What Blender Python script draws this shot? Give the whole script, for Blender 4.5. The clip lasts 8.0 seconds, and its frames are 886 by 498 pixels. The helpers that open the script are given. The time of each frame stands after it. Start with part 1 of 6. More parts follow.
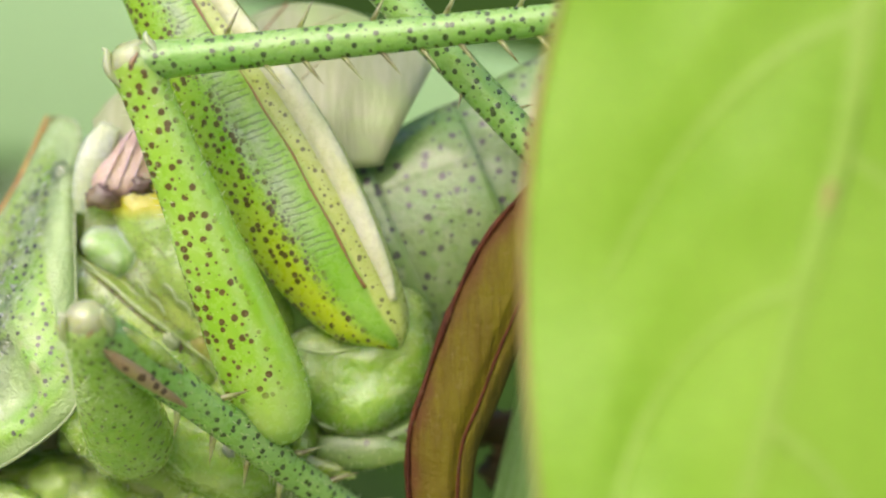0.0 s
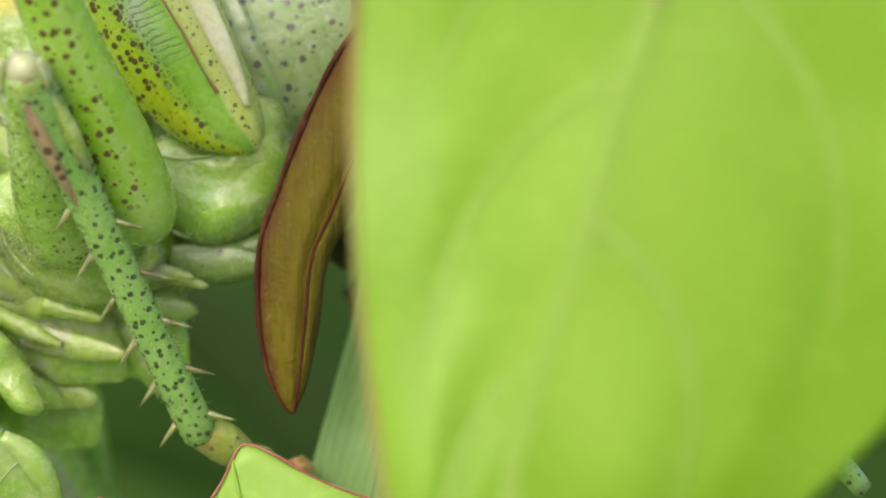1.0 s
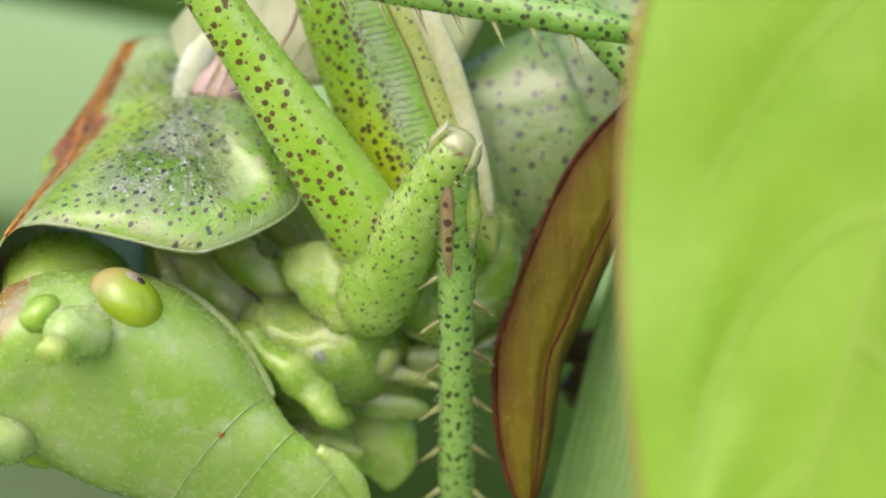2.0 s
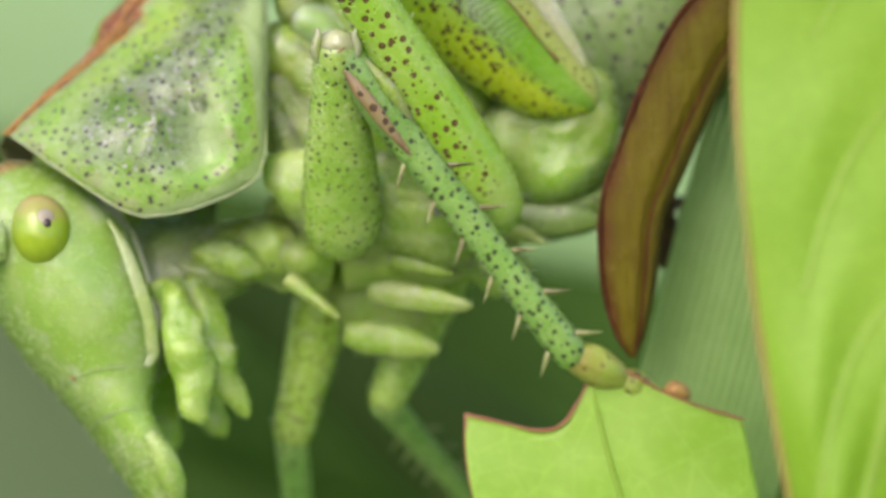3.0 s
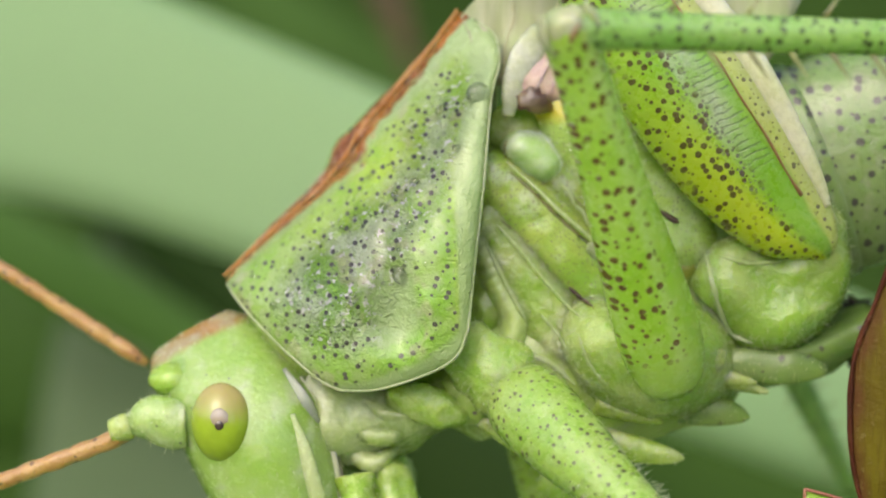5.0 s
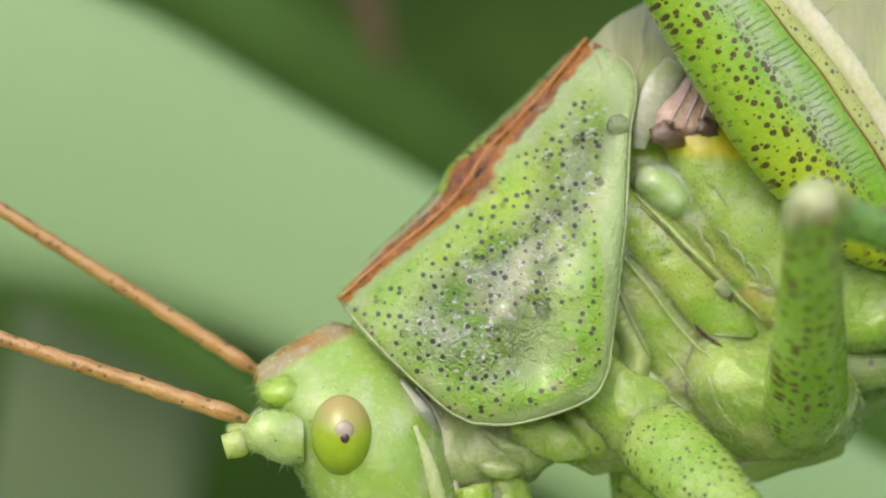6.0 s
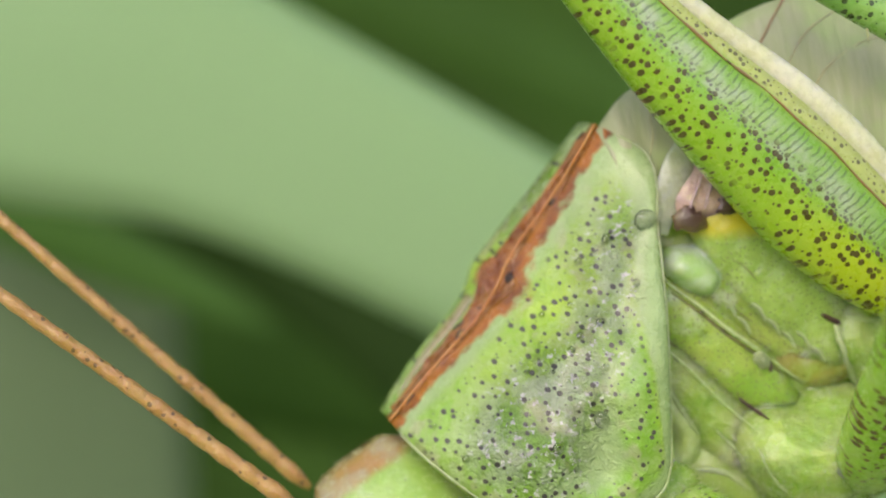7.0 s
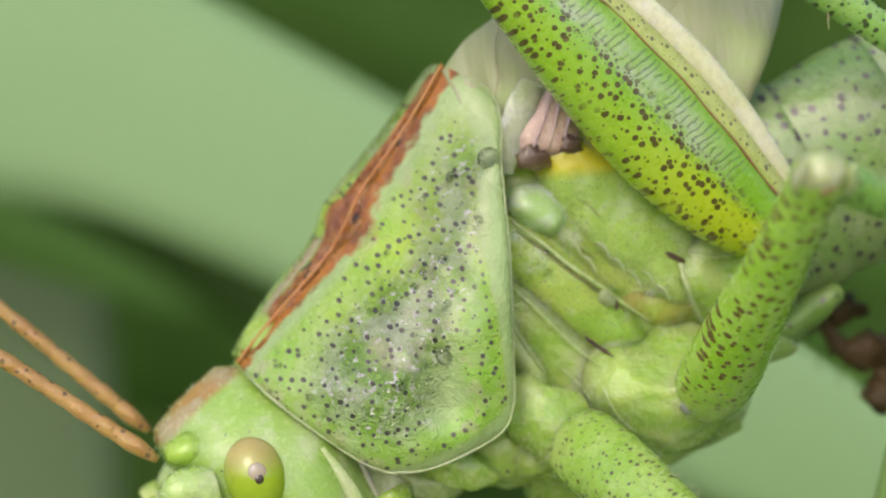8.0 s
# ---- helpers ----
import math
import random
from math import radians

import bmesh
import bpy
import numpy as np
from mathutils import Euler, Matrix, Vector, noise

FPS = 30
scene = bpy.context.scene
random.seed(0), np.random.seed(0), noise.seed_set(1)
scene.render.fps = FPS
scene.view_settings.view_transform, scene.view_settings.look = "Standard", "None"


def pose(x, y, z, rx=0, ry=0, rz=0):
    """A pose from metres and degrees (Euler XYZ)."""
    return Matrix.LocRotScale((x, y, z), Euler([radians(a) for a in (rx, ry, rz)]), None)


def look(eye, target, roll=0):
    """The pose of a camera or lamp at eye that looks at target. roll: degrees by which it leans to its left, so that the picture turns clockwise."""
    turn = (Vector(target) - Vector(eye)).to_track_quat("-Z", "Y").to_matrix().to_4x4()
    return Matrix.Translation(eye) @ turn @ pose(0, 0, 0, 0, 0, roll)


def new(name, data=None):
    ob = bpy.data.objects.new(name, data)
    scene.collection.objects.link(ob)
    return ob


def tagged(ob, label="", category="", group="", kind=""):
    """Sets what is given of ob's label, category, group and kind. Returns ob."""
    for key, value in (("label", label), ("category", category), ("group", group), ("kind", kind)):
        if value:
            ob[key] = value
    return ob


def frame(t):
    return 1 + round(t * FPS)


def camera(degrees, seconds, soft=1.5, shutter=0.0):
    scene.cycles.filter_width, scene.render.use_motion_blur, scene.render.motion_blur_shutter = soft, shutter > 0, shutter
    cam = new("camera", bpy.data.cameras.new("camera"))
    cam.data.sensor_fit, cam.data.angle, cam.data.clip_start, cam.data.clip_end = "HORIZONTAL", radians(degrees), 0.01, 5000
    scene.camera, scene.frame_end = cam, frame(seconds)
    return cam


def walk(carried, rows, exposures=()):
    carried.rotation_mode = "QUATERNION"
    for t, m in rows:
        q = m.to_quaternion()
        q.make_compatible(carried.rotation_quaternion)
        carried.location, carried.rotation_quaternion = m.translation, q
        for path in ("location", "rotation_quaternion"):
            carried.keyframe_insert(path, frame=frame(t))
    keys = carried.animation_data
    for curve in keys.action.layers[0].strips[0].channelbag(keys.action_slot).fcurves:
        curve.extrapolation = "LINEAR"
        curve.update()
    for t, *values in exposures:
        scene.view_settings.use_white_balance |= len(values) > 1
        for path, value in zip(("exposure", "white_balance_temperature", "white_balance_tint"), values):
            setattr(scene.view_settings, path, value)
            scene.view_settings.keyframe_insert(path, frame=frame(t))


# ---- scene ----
MM = 0.001


def mm(x, y, z, rx=0, ry=0, rz=0):
    """A pose from millimetres and degrees."""
    return pose(x * MM, y * MM, z * MM, rx, ry, rz)


# ---- camera ----
cam = camera(30, 8.0, 2.0)
cam.data.dof.use_dof = True
cam.data.dof.focus_distance = 0.0227
cam.data.dof.aperture_fstop = 86
walk(cam, [
    (0.0, mm(4.70, -24.44, 1.90, 92.06, 1.57, -0.56)),
    (0.3, mm(5.35, -23.60, 1.27, 90.17, 1.80, -0.80)),
    (0.5, mm(5.71, -24.32, 0.45, 90.83, 1.94, -1.77)),
    (0.8, mm(6.91, -24.05, 0.21, 89.83, 0.44, -0.49)),
    (1.0, mm(7.01, -24.14, 0.15, 89.71, -0.21, 0.05)),
    (1.2, mm(5.94, -25.18, 0.50, 88.25, -1.08, 0.65)),
    (1.5, mm(5.24, -25.26, 1.33, 88.91, -1.73, 0.99)),
    (1.8, mm(4.95, -24.96, 0.86, 89.75, -0.70, 1.21)),
    (2.0, mm(3.97, -24.87, 1.39, 90.33, 0.01, 0.85)),
    (2.2, mm(3.94, -25.16, 0.65, 89.94, -0.08, 1.58)),
    (3.3, mm(1.12, -26.14, -0.53, 89.59, 0.42, -1.53)),
    (3.5, mm(1.63, -25.86, 0.57, 88.98, -1.09, -0.37)),
    (3.8, mm(0.58, -24.13, -1.04, 91.17, -2.30, 0.34)),
    (4.1, mm(0.22, -24.15, 0.10, 89.35, -4.36, 1.51)),
    (4.5, mm(0.00, -24.20, 0.00, 91.15, -4.08, 1.58)),
    (4.7, mm(-0.46, -24.11, 0.72, 91.71, -2.30, 1.52)),
    (5.8, mm(-2.42, -23.78, 0.92, 91.20, -3.79, -1.51)),
    (6.0, mm(-3.86, -23.63, 1.24, 91.39, -4.17, -2.06)),
    (6.3, mm(-4.86, -24.15, 2.55, 92.51, -1.43, -3.67)),
    (6.5, mm(-4.08, -23.87, 3.26, 89.10, 1.59, -4.04)),
    (6.8, mm(-4.68, -23.44, 3.39, 88.84, 2.24, -3.19)),
    (7.0, mm(-5.27, -23.47, 5.87, 84.20, 4.02, -4.65)),
    (7.2, mm(-4.16, -23.49, 6.04, 83.99, 3.74, -5.14)),
    (7.5, mm(-2.85, -23.69, 5.21, 82.69, 4.46, -5.24)),
    (8.0, mm(-3.77, -23.73, 4.87, 84.15, 4.12, -6.22)),
], [(0.0, 0.23), (2.2, 0.15), (3.4, 0.09), (4.7, 0.06), (5.8, -0.05), (8.0, -0.10)])

# ---- light: a bright overcast sky ----
SUN_UP, SUN_TURN = radians(40), radians(203)
world = bpy.data.worlds.new("sky")
scene.world = world
world.use_nodes = True
sky = world.node_tree.nodes.new("ShaderNodeTexSky")
sky.sky_type, sky.sun_disc, sky.sun_elevation, sky.sun_rotation = "NISHITA", False, SUN_UP, SUN_TURN
sky.air_density, sky.dust_density, sky.ozone_density = 1.0, 4.0, 1.0
world.node_tree.links.new(sky.outputs[0], world.node_tree.nodes["Background"].inputs[0])
world.node_tree.nodes["Background"].inputs[1].default_value = 0.255
sun = new("sun", bpy.data.lights.new("sun", "SUN"))
sun.data.energy, sun.data.angle, sun.data.color = 0.48, radians(70), (1.0, 0.97, 0.92)
sun.matrix_world = look((-0.32, -0.72, 0.62), (0, 0, 0))


# ---- materials ----
def base_material(name, rough=0.4, coat=0.0, sss=0.0):
    m = bpy.data.materials.new(name)
    m.use_nodes = True
    n, l = m.node_tree.nodes, m.node_tree.links
    b = n["Principled BSDF"]
    b.inputs["Roughness"].default_value = rough
    b.inputs["Coat Weight"].default_value = coat
    b.inputs["Coat Roughness"].default_value = 0.10
    b.inputs["Subsurface Weight"].default_value = sss
    b.inputs["Subsurface Radius"].default_value = (0.8, 1.0, 0.3)
    b.inputs["Subsurface Scale"].default_value = 0.0013
    tc = n.new("ShaderNodeTexCoord")
    mp = n.new("ShaderNodeMapping")
    mp.inputs["Scale"].default_value = (1000, 1000, 1000)
    l.new(tc.outputs["Object"], mp.inputs[0])
    return m, n, l, b, mp.outputs[0]


def mixed(n, l, fac, a, b):
    x = n.new("ShaderNodeMix")
    x.data_type = "RGBA"
    for sock, v in ((x.inputs[0], fac), (x.inputs[6], a), (x.inputs[7], b)):
        if isinstance(v, (tuple, list)):
            sock.default_value = (*v, 1)
        elif isinstance(v, float):
            sock.default_value = v
        else:
            l.new(v, sock)
    return x.outputs[2]


def ramped(n, l, value, lo, hi, a=0.0, b=1.0):
    r = n.new("ShaderNodeMapRange")
    r.interpolation_type = "SMOOTHSTEP"
    l.new(value, r.inputs[0])
    for i, v in enumerate((lo, hi, a, b)):
        r.inputs[1 + i].default_value = v
    return r.outputs[0]


def noised(n, l, co, scale, detail=3.0, rough=0.55):
    t = n.new("ShaderNodeTexNoise")
    t.inputs["Scale"].default_value, t.inputs["Detail"].default_value, t.inputs["Roughness"].default_value = scale, detail, rough
    l.new(co, t.inputs["Vector"])
    return t.outputs[0]


def calc(n, l, op, a, b):
    x = n.new("ShaderNodeMath")
    x.operation = op
    for i, v in enumerate((a, b)):
        if isinstance(v, (int, float)):
            x.inputs[i].default_value = v
        else:
            l.new(v, x.inputs[i])
    return x.outputs[0]


def axis(n, l, co, i):
    s = n.new("ShaderNodeSeparateXYZ")
    l.new(co, s.inputs[0])
    return s.outputs[i]


def relief(n, l, b, height, strength, distance=0.00003):
    u = n.new("ShaderNodeBump")
    u.inputs["Strength"].default_value, u.inputs["Distance"].default_value = strength, distance
    l.new(height, u.inputs["Height"])
    l.new(u.outputs[0], b.inputs["Normal"])


def speckle(n, l, co, density, size, warp=0.25, flat=False):
    """Pigment dots: 1 inside a dot. density: cells per mm; size: the largest dot, as a part of its cell; flat: spread over the outer face."""
    v = n.new("ShaderNodeTexVoronoi")
    v.inputs["Scale"].default_value = density
    if flat:
        v.voronoi_dimensions = "2D"
        face = n.new("ShaderNodeCombineXYZ")
        l.new(axis(n, l, co, 0), face.inputs[0])
        l.new(axis(n, l, co, 2), face.inputs[1])
        l.new(face.outputs[0], v.inputs["Vector"])
    else:
        l.new(co, v.inputs["Vector"])
    rnd = axis(n, l, v.outputs["Color"], 0)
    edge = calc(n, l, "MULTIPLY", ramped(n, l, rnd, 0.10, 0.95, 0.0 if not flat else 0.35, 1.0), size)
    wob = calc(n, l, "MULTIPLY", calc(n, l, "SUBTRACT", noised(n, l, co, density * 3, 1.0), 0.5), warp)
    return ramped(n, l, calc(n, l, "SUBTRACT", edge, calc(n, l, "ADD", v.outputs["Distance"], wob)), 0.0, 0.07, 0.0, 0.92)


def cuticle(name, base, second, dot=(0.05, 0.03, 0.02), density=0.0, size=0.35, rough=0.36, sss=0.5, patch=1.1, pale=None, bump=0.35, flat=False):
    m, n, l, b, co = base_material(name, rough, 0.38, sss)
    col = mixed(n, l, ramped(n, l, noised(n, l, co, patch), 0.35, 0.65), base, second)
    if pale:
        col = mixed(n, l, calc(n, l, "MULTIPLY", ramped(n, l, noised(n, l, co, 2.3, 4.0), 0.52, 0.72), 0.7), col, pale)
    fine = noised(n, l, co, 8.0, 4.0, 0.6)
    col = mixed(n, l, ramped(n, l, fine, 0.45, 0.75, 0.0, 0.14), col, tuple(min(1, c * 1.6 + 0.04) for c in base))
    if density:
        col = mixed(n, l, speckle(n, l, co, density, size, 0.25, flat), col, dot)
    l.new(col, b.inputs["Base Color"])
    l.new(ramped(n, l, fine, 0.3, 0.7, rough - 0.08, rough + 0.12), b.inputs["Roughness"])
    relief(n, l, b, calc(n, l, "ADD", calc(n, l, "MULTIPLY", fine, 0.5), noised(n, l, co, 3.2, 3.0)), bump, 0.00009)
    return m


def femur_material():
    """Green with a yellow lower face and dark dots, a grey line with fine cross bars along the middle, paler above."""
    m, n, l, b, co = base_material("hind_femur_cuticle", 0.3, 0.4, 0.5)
    z = axis(n, l, co, 2)
    at = n.new("ShaderNodeAttribute")
    at.attribute_name = "across"
    wob = calc(n, l, "MULTIPLY", calc(n, l, "SUBTRACT", noised(n, l, co, 1.6, 2.0), 0.5), 0.12)
    s = calc(n, l, "ADD", axis(n, l, at.outputs["Vector"], 0), wob)
    col = mixed(n, l, ramped(n, l, noised(n, l, co, 0.9), 0.35, 0.65), (0.18, 0.375, 0.025), (0.225, 0.405, 0.055))
    low = ramped(n, l, s, -0.28, -0.72)
    col = mixed(n, l, calc(n, l, "MULTIPLY", low, 0.55), col, (0.26, 0.41, 0.015))
    col = mixed(n, l, calc(n, l, "MULTIPLY", ramped(n, l, s, 0.0, -0.5), ramped(n, l, z, 3.6, 0.6)), col, (0.38, 0.47, 0.02))
    grey = calc(n, l, "MULTIPLY", ramped(n, l, s, -0.26, -0.14), ramped(n, l, s, 0.34, 0.02))
    grey = calc(n, l, "MULTIPLY", grey, ramped(n, l, z, 0.9, 2.4))
    col = mixed(n, l, calc(n, l, "MULTIPLY", grey, ramped(n, l, noised(n, l, co, 3.0, 4.0), 0.35, 0.6, 0.25, 0.85)), col, (0.36, 0.43, 0.31))
    upper = ramped(n, l, s, 0.34, 0.50)
    col = mixed(n, l, calc(n, l, "MULTIPLY", upper, 0.9), col, (0.43, 0.48, 0.15))
    # fine cross bars beside the grey line
    turn = calc(n, l, "MULTIPLY", noised(n, l, co, 3.4, 3.0), 9.0)
    phase = calc(n, l, "ADD", calc(n, l, "MULTIPLY", z, 62.0), calc(n, l, "ADD", calc(n, l, "MULTIPLY", s, 6.0), turn))
    bars = ramped(n, l, calc(n, l, "SINE", phase, 0.0), 0.35, 0.8)
    band = calc(n, l, "MULTIPLY", ramped(n, l, s, -0.14, -0.04), ramped(n, l, s, 0.38, 0.31))
    bars = calc(n, l, "MULTIPLY", calc(n, l, "MULTIPLY", bars, band), ramped(n, l, noised(n, l, co, 4.5, 2.0), 0.38, 0.52))
    bars = calc(n, l, "MULTIPLY", bars, ramped(n, l, z, 0.8, 1.6))
    col = mixed(n, l, calc(n, l, "MULTIPLY", bars, 0.55), col, (0.06, 0.085, 0.05))
    thin = ramped(n, l, calc(n, l, "ADD", s, calc(n, l, "MULTIPLY", noised(n, l, co, 1.2), 0.3)), 0.16, -0.05, 0.0, 1.0)
    dots = calc(n, l, "MULTIPLY", speckle(n, l, co, 7.8, 0.41, 0.18, True), ramped(n, l, noised(n, l, co, 1.4), 0.34, 0.46, 0.3, 1.0))
    dots = calc(n, l, "MULTIPLY", dots, thin)
    col = mixed(n, l, dots, col, (0.055, 0.026, 0.012))
    grit = calc(n, l, "MULTIPLY", speckle(n, l, co, 13.0, 0.40, 0.3, True), calc(n, l, "MULTIPLY", ramped(n, l, s, -0.36, -0.24), ramped(n, l, s, -0.02, -0.10)))
    col = mixed(n, l, calc(n, l, "MULTIPLY", grit, ramped(n, l, z, 0.4, 1.2, 0.3, 0.8)), col, (0.08, 0.06, 0.08))
    fleck = calc(n, l, "MULTIPLY", speckle(n, l, co, 9.0, 0.34, 0.14, True), ramped(n, l, calc(n, l, "ABSOLUTE", calc(n, l, "SUBTRACT", s, 0.57), 0.0), 0.12, 0.07))
    col = mixed(n, l, calc(n, l, "MULTIPLY", fleck, 0.9), col, (0.07, 0.05, 0.03))
    l.new(col, b.inputs["Base Color"])
    fine = noised(n, l, co, 9.0, 4.0, 0.6)
    l.new(ramped(n, l, fine, 0.3, 0.7, 0.2, 0.42), b.inputs["Roughness"])
    relief(n, l, b, calc(n, l, "ADD", fine, calc(n, l, "MULTIPLY", bars, -0.5)), 0.4, 0.00005)
    return m


def mid_femur_material():
    """Bright green; brown dots crowd one half, the other is clear and glassy with a row of black points."""
    m, n, l, b, co = base_material("mid_femur_cuticle", 0.24, 0.4, 0.6)
    x, z = axis(n, l, co, 0), axis(n, l, co, 2)
    col = mixed(n, l, ramped(n, l, noised(n, l, co, 0.8), 0.35, 0.65), (0.24, 0.43, 0.03), (0.30, 0.47, 0.08))
    col = mixed(n, l, ramped(n, l, calc(n, l, "ABSOLUTE", calc(n, l, "SUBTRACT", x, 0.16), 0.0), 0.14, 0.0, 0.0, 0.35), col, (0.42, 0.53, 0.24))
    col = mixed(n, l, ramped(n, l, noised(n, l, co, 2.6, 4.0), 0.52, 0.72, 0.0, 0.4), col, (0.38, 0.49, 0.18))
    col = mixed(n, l, ramped(n, l, z, 0.9, 0.0, 0.0, 0.5), col, (0.34, 0.48, 0.12))
    crowd = ramped(n, l, calc(n, l, "ADD", x, calc(n, l, "MULTIPLY", noised(n, l, co, 1.7), 0.2)), 0.42, 0.26)
    dots = calc(n, l, "MULTIPLY", speckle(n, l, co, 6.6, 0.37, 0.16, True), crowd)
    col = mixed(n, l, calc(n, l, "MULTIPLY", dots, ramped(n, l, z, 0.1, 0.6)), col, (0.085, 0.032, 0.016))
    row = ramped(n, l, calc(n, l, "ABSOLUTE", calc(n, l, "SUBTRACT", x, 0.24), 0.0), 0.07, 0.04)
    point = calc(n, l, "MULTIPLY", speckle(n, l, co, 5.0, 0.16, 0.06, True), row)
    col = mixed(n, l, point, col, (0.02, 0.02, 0.012))
    l.new(col, b.inputs["Base Color"])
    fine = noised(n, l, co, 8.0, 4.0, 0.6)
    l.new(ramped(n, l, fine, 0.3, 0.7, 0.14, 0.34), b.inputs["Roughness"])
    relief(n, l, b, calc(n, l, "ADD", calc(n, l, "MULTIPLY", fine, 0.5), noised(n, l, co, 3.0, 3.0)), 0.3, 0.00007)
    return m


def leaf_material(name, a, c, rough=0.45, through_light=0.35, scale=0.5, vein=None, gloss=0.5):
    m, n, l, b, co = base_material(name, rough, 0.0, 0.0)
    b.inputs["Specular IOR Level"].default_value = gloss
    col = mixed(n, l, ramped(n, l, noised(n, l, co, scale, 2.0), 0.3, 0.7), a, c)
    fine = noised(n, l, co, 6.0, 4.0)
    col = mixed(n, l, ramped(n, l, fine, 0.4, 0.8, 0.0, 0.3), col, tuple(min(1, k * 1.25) for k in c))
    if vein:
        v = n.new("ShaderNodeTexVoronoi")
        v.feature = "DISTANCE_TO_EDGE"
        v.inputs["Scale"].default_value = vein
        l.new(co, v.inputs["Vector"])
        col = mixed(n, l, ramped(n, l, v.outputs["Distance"], 0.05, 0.0, 0.0, 0.16), col, tuple(min(1, k * 1.3 + 0.03) for k in c))
    l.new(col, b.inputs["Base Color"])
    t = n.new("ShaderNodeBsdfTranslucent")
    l.new(col, t.inputs[0])
    x = n.new("ShaderNodeMixShader")
    x.inputs[0].default_value = through_light
    l.new(b.outputs[0], x.inputs[1])
    l.new(t.outputs[0], x.inputs[2])
    l.new(x.outputs[0], n["Material Output"].inputs[0])
    relief(n, l, b, fine, 0.3, 0.00004)
    return m


def pronotum_material():
    """Bright green, whitish and wrinkled in the middle of the side lobes, with dark violet dots."""
    m, n, l, b, co = base_material("pronotum_cuticle", 0.3, 0.7, 0.0)
    b.inputs["Coat Roughness"].default_value = 0.08
    at = n.new("ShaderNodeAttribute")
    at.attribute_name = "zone"
    dots_in, pale_in, gold_in = (axis(n, l, at.outputs["Color"], i) for i in range(3))
    rust_in = at.outputs["Alpha"]
    col = mixed(n, l, ramped(n, l, noised(n, l, co, 0.7, 3.0), 0.38, 0.62), (0.21, 0.42, 0.035), (0.29, 0.46, 0.09))
    col = mixed(n, l, ramped(n, l, noised(n, l, co, 3.1, 4.0), 0.45, 0.62, 0.0, 0.35), col, (0.41, 0.47, 0.26))
    col = mixed(n, l, calc(n, l, "MULTIPLY", gold_in, ramped(n, l, noised(n, l, co, 1.6), 0.3, 0.55, 0.45, 1.0)), col, (0.35, 0.51, 0.03))
    pale = calc(n, l, "MULTIPLY", pale_in, ramped(n, l, noised(n, l, co, 1.7, 7.0, 0.72), 0.42, 0.58, 0.0, 0.95))
    col = mixed(n, l, pale, col, (0.52, 0.60, 0.42))
    # white flecks in the colour stand in for wet glints on the wrinkles
    glint_fleck = calc(n, l, "MULTIPLY", ramped(n, l, pale_in, 0.15, 0.6), ramped(n, l, noised(n, l, co, 7.5, 3.0, 0.7), 0.575, 0.635))
    col = mixed(n, l, glint_fleck, col, (0.74, 0.74, 0.72))
    col = mixed(n, l, ramped(n, l, noised(n, l, co, 2.2, 2.0), 0.56, 0.68, 0.0, 0.45), col, (0.42, 0.37, 0.27))
    clear = ramped(n, l, dots_in, 0.0, 0.9, 0.85, 0.0)
    col = mixed(n, l, clear, col, (0.37, 0.49, 0.23))
    dots = calc(n, l, "MULTIPLY", speckle(n, l, co, 6.6, 0.28, 0.14, True), ramped(n, l, dots_in, 0.4, 0.8))
    dots = calc(n, l, "MULTIPLY", dots, ramped(n, l, noised(n, l, co, 1.3), 0.28, 0.42))
    col = mixed(n, l, dots, col, (0.050, 0.034, 0.045))
    edge = calc(n, l, "ADD", rust_in, calc(n, l, "MULTIPLY", calc(n, l, "SUBTRACT", noised(n, l, co, 3.5, 4.0), 0.5), 1.1))
    rusty = mixed(n, l, ramped(n, l, noised(n, l, co, 1.6, 4.0), 0.42, 0.60), (0.40, 0.14, 0.02), (0.20, 0.06, 0.014))
    col = mixed(n, l, ramped(n, l, edge, 0.35, 0.65), col, rusty)
    l.new(col, b.inputs["Base Color"])
    f = noised(n, l, co, 2.6, 7.0, 0.68)
    l.new(ramped(n, l, f, 0.35, 0.65, 0.10, 0.34), b.inputs["Roughness"])
    worm = n.new("ShaderNodeTexNoise")
    worm.inputs["Scale"].default_value, worm.inputs["Detail"].default_value, worm.inputs["Distortion"].default_value = 6.5, 2.0, 1.6
    l.new(co, worm.inputs["Vector"])
    wrinkle = calc(n, l, "ABSOLUTE", calc(n, l, "SUBTRACT", worm.outputs[0], 0.5), 0.0)
    bumpy = calc(n, l, "ADD", calc(n, l, "MULTIPLY", f, ramped(n, l, pale_in, 0.0, 0.6, 0.3, 1.0)), calc(n, l, "MULTIPLY", wrinkle, ramped(n, l, pale_in, 0.15, 0.7, 0.25, 1.7)))
    relief(n, l, b, bumpy, 1.0, 0.00026)
    thru = n.new("ShaderNodeBsdfTranslucent")
    l.new(col, thru.inputs[0])
    blend = n.new("ShaderNodeMixShader")
    blend.inputs[0].default_value = 0.10
    l.new(b.outputs[0], blend.inputs[1])
    l.new(thru.outputs[0], blend.inputs[2])
    l.new(blend.outputs[0], n["Material Output"].inputs[0])
    return m


